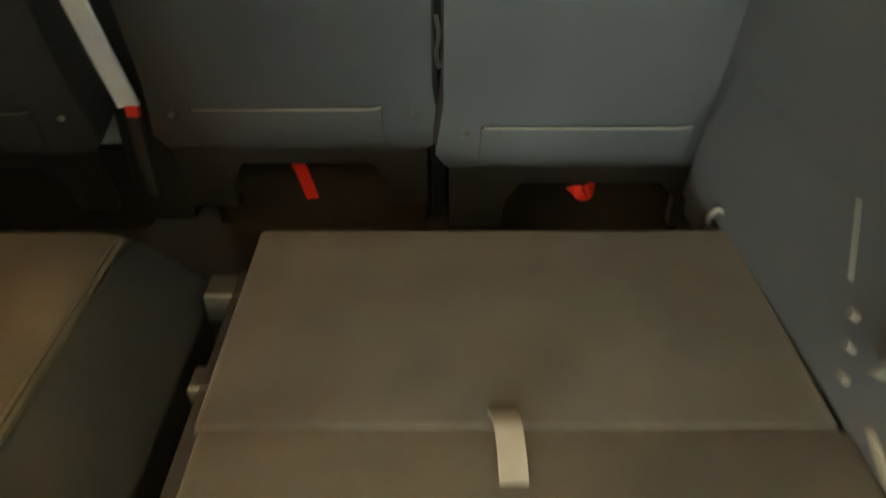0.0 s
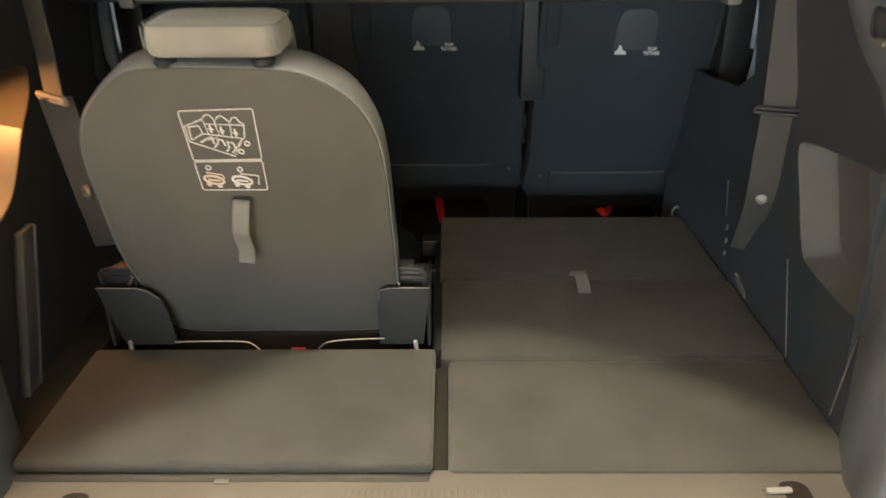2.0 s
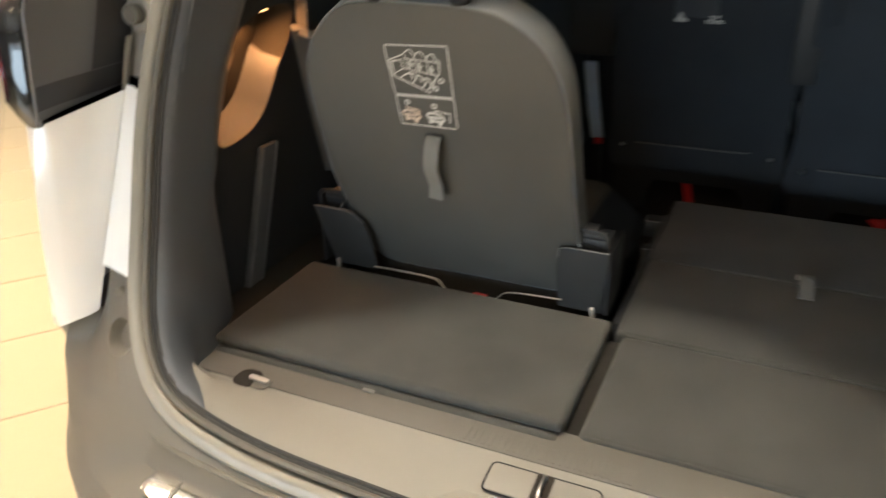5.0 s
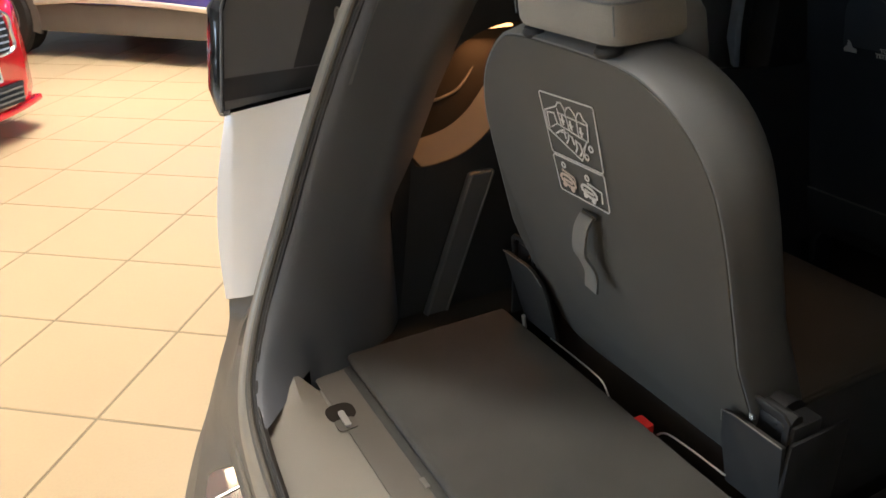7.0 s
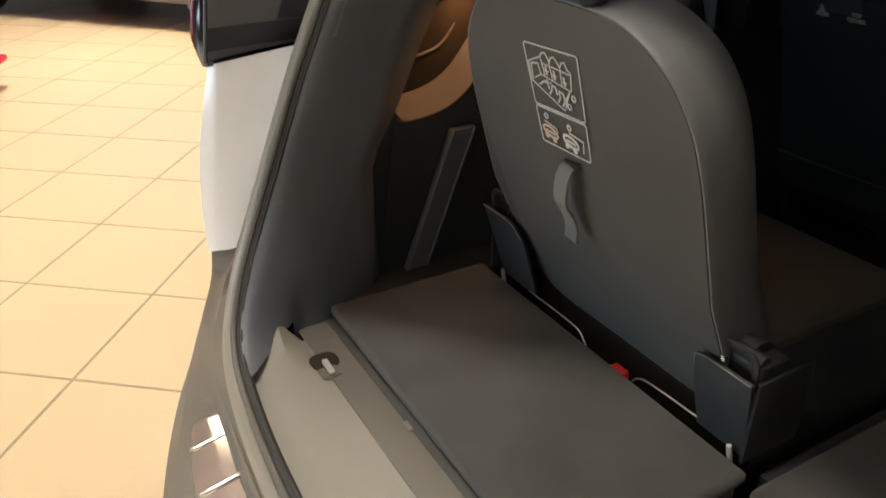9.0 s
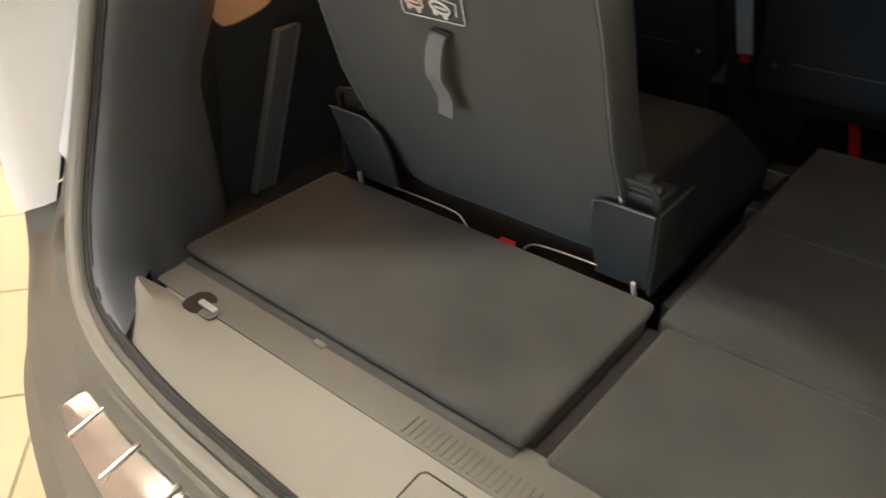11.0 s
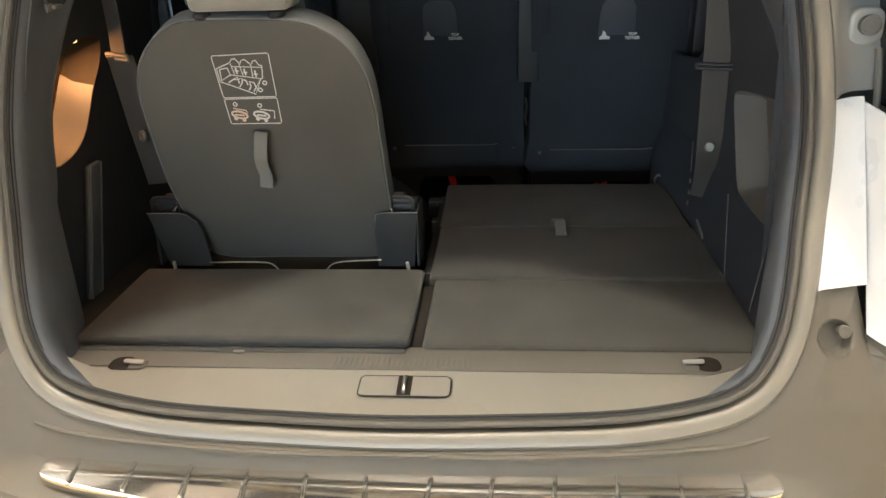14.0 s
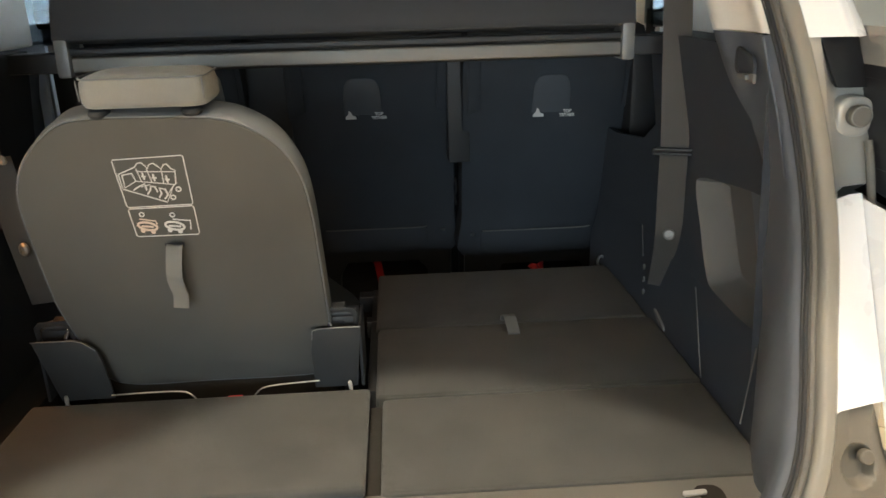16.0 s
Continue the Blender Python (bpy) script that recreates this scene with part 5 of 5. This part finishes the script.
# ---- third-row seat belts ----
# side, the way the webbing faces, upper line, lower line, guide, bolt
BELTS = ((-1, (-0.57, -0.82, 0.0), [(-0.504, 0.245, 1.50), (-0.501, 0.236, 1.335), (-0.4965, 0.231, 1.20), (-0.497, 0.230, 1.141)],
          [(-0.496, 0.232, 1.141), (-0.493, 0.243, 1.07), (-0.490, 0.256, 0.995), (-0.486, 0.276, 0.90)], (-0.497, 0.230, 1.141), (-0.488, 0.250, 0.998)),
         (1, (-0.35, -0.94, 0.0), [(0.520, 0.385, 1.50), (0.527, 0.366, 1.31), (0.530, 0.345, 1.087)],
          [(0.530, 0.347, 1.087), (0.5355, 0.362, 1.011), (0.541, 0.376, 0.925), (0.548, 0.404, 0.870), (0.551, 0.430, 0.815)], (0.530, 0.345, 1.087), (0.541, 0.373, 0.935)))
for side, face, upper, lower, guide, bolt in BELTS:
    face = Vector(face).normalized()
    along = Vector((-face.y, face.x, 0.0))
    belt = thing("seat_belt", (guide[0] + side * 0.03, 0.30, 0.93), "dark grey seat belt webbing hanging from the pillar through a guide", "seat belt", "third-row belts")
    prof = [(-0.0225, -0.0007), (0.0225, -0.0007), (0.0225, 0.0007), (-0.0225, 0.0007)]
    part("webbing", sweep(smooth_line(upper, 6), prof, face), WEBBING, belt, "dark woven belt webbing")
    part("lower_webbing", sweep(smooth_line(lower, 6), prof, face if side > 0 else Vector((0.10, -1.0, 0.0))), WEBBING, belt)
    if side > 0:
        part("belt_end", slab([(0.375, 0.7465), (0.395, 0.7480), (0.432, 0.7620), (0.432, 0.7680), (0.412, 0.7640), (0.380, 0.7540)], lambda u, v: (0.5435, u, v), (0.006, 0, 0), 0.001), STRAPM, belt, "worn pale belt end at the floor")
    gdp = [Vector(guide) + face * 0.003 + along * u + Vector((0, -0.3, 0.95)) * v for u, v in rounded(0.068, 0.008, 0.0035, 4)]
    # left guide in a greyer plastic: the boot lamp's light put into colour
    part("belt_guide", sweep(gdp, circle(0.0034, 8), face + Vector((0, 0, -0.3)), closed=True), BLACKP if side > 0 else CLAD, belt, "slim belt guide")
    part("anchor_bolt", lathe([(0.0105, 0.0), (0.0105, 0.004), (0.0085, 0.0065), (0.005, 0.0068), (0.0045, 0.005), (0.0, 0.005)], bolt, face, 18), BOLTM, belt, "steel anchor bolt head")

# ---- second-row outer belts ----
for side in (-1, 1):
    bx = CX + side * 0.632
    b2 = thing("seat_belt", (bx, 0.785, 1.24), "black second-row seat belt with a steel tongue hanging loose", "seat belt", "second-row belts")
    part("webbing", sweep([Vector((bx + side * 0.004, 0.792, 1.55)), Vector((bx, 0.790, 1.40)), Vector((bx, 0.788, 1.318))], [(-0.021, -0.001), (0.021, -0.001), (0.021, 0.001), (-0.021, 0.001)], (0, -1, 0)), BLACKP, b2, "black belt webbing")
    part("buckle_head", box(bx - 0.017, bx + 0.017, 0.776, 0.792, 1.294, 1.332, 0.006), BLACKP, b2, "black belt tongue handle")
    part("tongue", box(bx - 0.012, bx + 0.012, 0.783, 0.787, 1.262, 1.296, 0.002), CHROME, b2, "steel belt tongue")
    part("lower_webbing", sweep([Vector((bx - side * 0.012, 0.790, 1.30)), Vector((bx - side * 0.016, 0.792, 1.22))], [(-0.010, -0.001), (0.010, -0.001), (0.010, 0.001), (-0.010, 0.001)], (0, -1, 0)), BLACKP, b2)

# ---- other cars in the showroom ----


def wheel(parent, x, y, r, w, out, m=Matrix.Identity(4)):
    """A wheel at local x, y; out: the side its face looks to."""
    ax = Vector((0, out, 0))
    t = lathe([(r * 0.66, -w / 2), (r * 0.94, -w / 2), (r, -w * 0.38), (r, w * 0.38), (r * 0.94, w / 2), (r * 0.68, w / 2), (r * 0.64, w * 0.42)], (x, y, r), ax, 36)
    wh = part("wheel", moved(t, m), TYRE, parent, "black tyre on an alloy rim")
    rim = lathe([(r * 0.66, w * 0.30), (r * 0.66, w * 0.44), (r * 0.60, w * 0.44), (r * 0.58, w * 0.20), (r * 0.2, w * 0.16), (0.0, w * 0.16)], (x, y, r), ax, 30)
    part("rim", moved(rim, m), ALLOY, wh)
    for k in range(5):
        a = 2 * math.pi * k / 5
        c, s = math.cos(a), math.sin(a)
        sp = tube([(x + c * r * 0.12, y + out * w * 0.34, r + s * r * 0.12), (x + c * r * 0.62, y + out * w * 0.36, r + s * r * 0.62)], r * 0.075, 6, up=(0, 1, 0.01))
        part("spoke", moved(sp, m), ALLOY, wh)
    return wh


for y in (0.64, 3.30):
    for o in (-1, 1):
        wheel(SUV, y, o * 0.655, 0.34, 0.22, o, Matrix.Translation((CX, 0, 0)) @ Matrix.Rotation(radians(90), 4, "Z"))


def other_car(name, m, paint, label, stations):
    """A car built along local x (front ahead), from stations of x, half-width, floor height, belt height, roof half-width, roof height."""
    car = thing(name, (0, 0, 0), label, "car")
    rings = []
    for x, hw, z0, zb, rw, zr in stations:
        side = [(hw * 0.90, z0), (hw * 0.985, z0 + 0.10), (hw, z0 * 0.5 + zb * 0.5), (hw * 0.985, zb - 0.06), (hw * 0.95, zb), (rw, zr - 0.03), (rw * 0.85, zr)]
        rings.append([Vector((x, y, z)) for y, z in side] + [Vector((x, -y, z)) for y, z in side[::-1]])
    part("body", loft(rings), paint, car, angle=50)
    return car


FM = Matrix.Identity(4)
# red hatchback, front towards the car with the open boot
red_st = [(0.0, 0.50, 0.22, 0.70, 0.46, 0.74), (-0.06, 0.62, 0.16, 0.76, 0.56, 0.80), (-0.20, 0.72, 0.15, 0.80, 0.60, 0.84), (-0.5, 0.80, 0.16, 0.85, 0.66, 0.90), (-1.05, 0.86, 0.18, 0.95, 0.70, 1.00), (-1.7, 0.87, 0.18, 0.98, 0.60, 1.40), (-2.5, 0.87, 0.18, 1.00, 0.58, 1.46), (-3.4, 0.86, 0.18, 1.00, 0.56, 1.40), (-3.8, 0.82, 0.20, 0.98, 0.54, 1.05), (-3.95, 0.72, 0.3, 0.90, 0.5, 0.93)]
red_car = other_car("red_hatchback", FM, REDPAINT, "glossy red hatchback parked on the showroom tiles", red_st)
for x in (-0.78, -3.25):
    for o in (-1, 1):
        wheel(red_car, x, o * 0.78, 0.31, 0.2, o)


def on_front(y, z, d=0.0):
    """A place on the rounded nose."""
    return (0.014 + d - 0.10 * max(0.0, abs(y) - 0.36) ** 1.3, y, z)


gr = part("grille", slab([(-0.40, 0.50), (0.40, 0.50), (0.43, 0.60), (0.40, 0.71), (-0.40, 0.71), (-0.43, 0.60)], lambda u, v: on_front(u, v), (0.02, 0, 0), 0.004), BLACKP, red_car, "dark grille with a chrome surround")
part("surround", sweep([Vector(on_front(p.x, p.y, 0.02)) for p in smooth_line([(-0.40, 0.495, 0), (0.0, 0.495, 0), (0.40, 0.495, 0), (0.44, 0.60, 0), (0.40, 0.715, 0), (0.0, 0.72, 0), (-0.40, 0.715, 0), (-0.44, 0.60, 0)], 4, closed=True)], circle(0.011, 6), (1, 0, 0.01), closed=True), CHROME, gr)
for k in range(6):
    part("grille_bar", tube([on_front(y, 0.518 + 0.035 * k, 0.024) for y in np.linspace(-0.40, 0.40, 9)], 0.0055, 6), ALLOY, gr)
for k in range(19):
    part("grille_post", tube([on_front(-0.36 + 0.04 * k, v, 0.020) for v in (0.51, 0.60, 0.70)], 0.003, 6), CLAD, gr)
pl = part("number_plate", slab([(-0.26, 0.355), (0.26, 0.355), (0.26, 0.466), (-0.26, 0.466)], lambda u, v: (0.055, u, v), (0.008, 0, 0), 0.002), PRINT, red_car, "white number plate with dark bars")
for k in range(7):
    y = -0.225 + 0.068 * k + (0.02 if k > 3 else 0)
    part("bar", box(0.0635, 0.0645, y, y + 0.042, 0.372, 0.449), BLACKP, pl)
part("plate_holder", box(-0.02, 0.056, -0.25, 0.25, 0.36, 0.46), BLACKP, red_car)
ig = part("lower_grille", slab([(-0.42, 0.205), (0.42, 0.205), (0.45, 0.32), (-0.45, 0.32)], lambda u, v: on_front(u, v, -0.004), (0.02, 0, 0), 0.004), BLACKP, red_car, "black lower grille")
for k in range(3):
    part("slat", tube([on_front(y, 0.232 + 0.03 * k, 0.02) for y in np.linspace(-0.42, 0.42, 9)], 0.006, 6), CLAD, ig)
part("lip", sweep([Vector((0.03 - 0.30 * abs(y) ** 2.2, y, 0.165)) for y in np.linspace(-0.66, 0.66, 19)], rounded(0.05, 0.035, 0.01), (0, 0, 1)), REDPAINT, red_car, "red lower lip")
for o in (-1, 1):
    part("fog_lamp", lathe([(0.0, 0.0), (0.045, 0.0), (0.05, -0.03), (0.0, -0.03)], (-0.055, o * 0.545, 0.30), (0.9, o * 0.4, 0), 16), GLOSSB, red_car)
    part("headlamp", slab([(o * 0.50, 0.62), (o * 0.66, 0.66), (o * 0.70, 0.74), (o * 0.52, 0.71)], lambda u, v: (-0.10 - 0.9 * max(0, abs(u) - 0.52), u, v), (0.03, 0, 0.0), 0.004), ALLOY, red_car)
    part("mirror", box(-1.36, -1.24, min(o * 0.88, o * 1.02), max(o * 0.88, o * 1.02), 0.96, 1.08, 0.03), REDPAINT, red_car)
part("windscreen", slab([(-0.62, 0.0), (0.62, 0.0), (0.52, 1.0), (-0.52, 1.0)], lambda u, v: (-1.08 - 0.60 * v, u, 1.005 + 0.40 * v), (0.0, 0, 0.012)), GLOSSB, red_car, "dark windscreen")
red_car.matrix_world = Matrix.Translation((-4.403, -0.748, 0)) @ Matrix.Rotation(radians(49), 4, "Z")

# blue crossover, side on
blue_st = [(2.15, 0.55, 0.30, 0.80, 0.5, 0.85), (2.05, 0.74, 0.24, 0.88, 0.6, 0.94), (1.75, 0.86, 0.22, 0.98, 0.68, 1.03), (1.0, 0.90, 0.22, 1.05, 0.70, 1.12), (0.35, 0.90, 0.22, 1.06, 0.62, 1.50), (-0.5, 0.90, 0.22, 1.07, 0.61, 1.56), (-1.5, 0.90, 0.22, 1.08, 0.58, 1.52), (-1.95, 0.86, 0.25, 1.06, 0.55, 1.30), (-2.15, 0.74, 0.32, 1.0, 0.5, 1.05)]
blue_car = other_car("blue_crossover", FM, BLUEPAINT, "deep blue crossover parked side-on with grey lower cladding", blue_st)
for x in (1.32, -1.32):
    for o in (-1, 1):
        wheel(blue_car, x, o * 0.83, 0.34, 0.22, o)
        arch = [Vector((x + 0.40 * math.cos(a), o * 0.905, 0.34 + 0.40 * math.sin(a))) for a in np.linspace(-0.35, math.pi + 0.35, 17)]
        part("arch_cladding", sweep(arch, rounded(0.09, 0.03, 0.01), (0, o, 0.01)), CLAD, blue_car, "grey wheel arch cladding")
        part("arch_well", lathe([(0.0, 0.0), (0.375, 0.0), (0.375, 0.02), (0.0, 0.02)], (x, o * 0.895, 0.34), (0, o, 0), 26), BLACKP, blue_car)
for o in (-1, 1):
    part("sill_cladding", box(-0.93, 0.93, min(o * 0.80, o * 0.915), max(o * 0.80, o * 0.915), 0.22, 0.455, 0.02), CLAD, blue_car, "grey sill cladding")
    part("chrome_strip", tube(smooth_line([(-0.86, o * 0.920, 0.455), (-0.3, o * 0.926, 0.485), (0.35, o * 0.926, 0.49), (0.88, o * 0.920, 0.455)], 5), 0.024, 8), SATIN, blue_car, "bright satin metal side strip")
    part("door_line", tube([(0.05, o * 0.905, 0.45), (0.05, o * 0.90, 1.02)], 0.003, 6), BLACKP, blue_car)
blue_car.matrix_world = Matrix.Translation((-7.05, 1.03, 0)) @ Matrix.Rotation(radians(220.5), 4, "Z")

# ---- floor tiles ----
TS, TA, TO = 0.460, radians(51.25), Vector((-2.638, -0.200, 0))
ta, tb = Vector((math.cos(TA), math.sin(TA), 0)), Vector((-math.sin(TA), math.cos(TA), 0))
tile_bm = box(0.004, TS - 0.004, 0.004, TS - 0.004, -0.008, 0.0, 0.0012, 1)
tile_mesh = bpy.data.meshes.new("tile")
tile_bm.to_mesh(tile_mesh)
tile_bm.free()
tile_mesh.materials.append(TILE)
spin = Matrix.Rotation(TA, 4, "Z")
cells = []
for i in range(-60, 60):
    for j in range(-60, 60):
        p = TO + ta * (TS * i) + tb * (TS * j)
        c = p + (ta + tb) * (TS / 2)
        if ROOM[0] + 0.5 < c.x < ROOM[1] - 0.5 and ROOM[2] + 0.5 < c.y < ROOM[3] - 0.5:
            cells.append(((c - Vector((-3.2, -0.1, 0))).length, p))
cells.sort(key=lambda e: e[0])
for _, p in cells[:290]:
    o = new("tile", tile_mesh)
    o.parent = floor
    o.matrix_basis = Matrix.Translation(p) @ spin
verts, faces = [], []
for _, p in cells[290:]:
    k = len(verts)
    for a, b in ((0.003, 0.003), (TS - 0.003, 0.003), (TS - 0.003, TS - 0.003), (0.003, TS - 0.003)):
        q = p + ta * a + tb * b
        verts += [(q.x, q.y, 0.0)]
    for a, b in ((0.003, 0.003), (TS - 0.003, 0.003), (TS - 0.003, TS - 0.003), (0.003, TS - 0.003)):
        q = p + ta * a + tb * b
        verts += [(q.x, q.y, -0.006)]
    faces += [(k, k + 1, k + 2, k + 3), (k, k + 4, k + 5, k + 1), (k + 1, k + 5, k + 6, k + 2), (k + 2, k + 6, k + 7, k + 3), (k + 3, k + 7, k + 4, k)]
rest = bpy.data.meshes.new("far_tiles")
rest.from_pydata(verts, [], faces)
rest.materials.append(TILE)
far = new("far_tiles", rest)
far.parent = floor
tagged(far, kind="stuff")
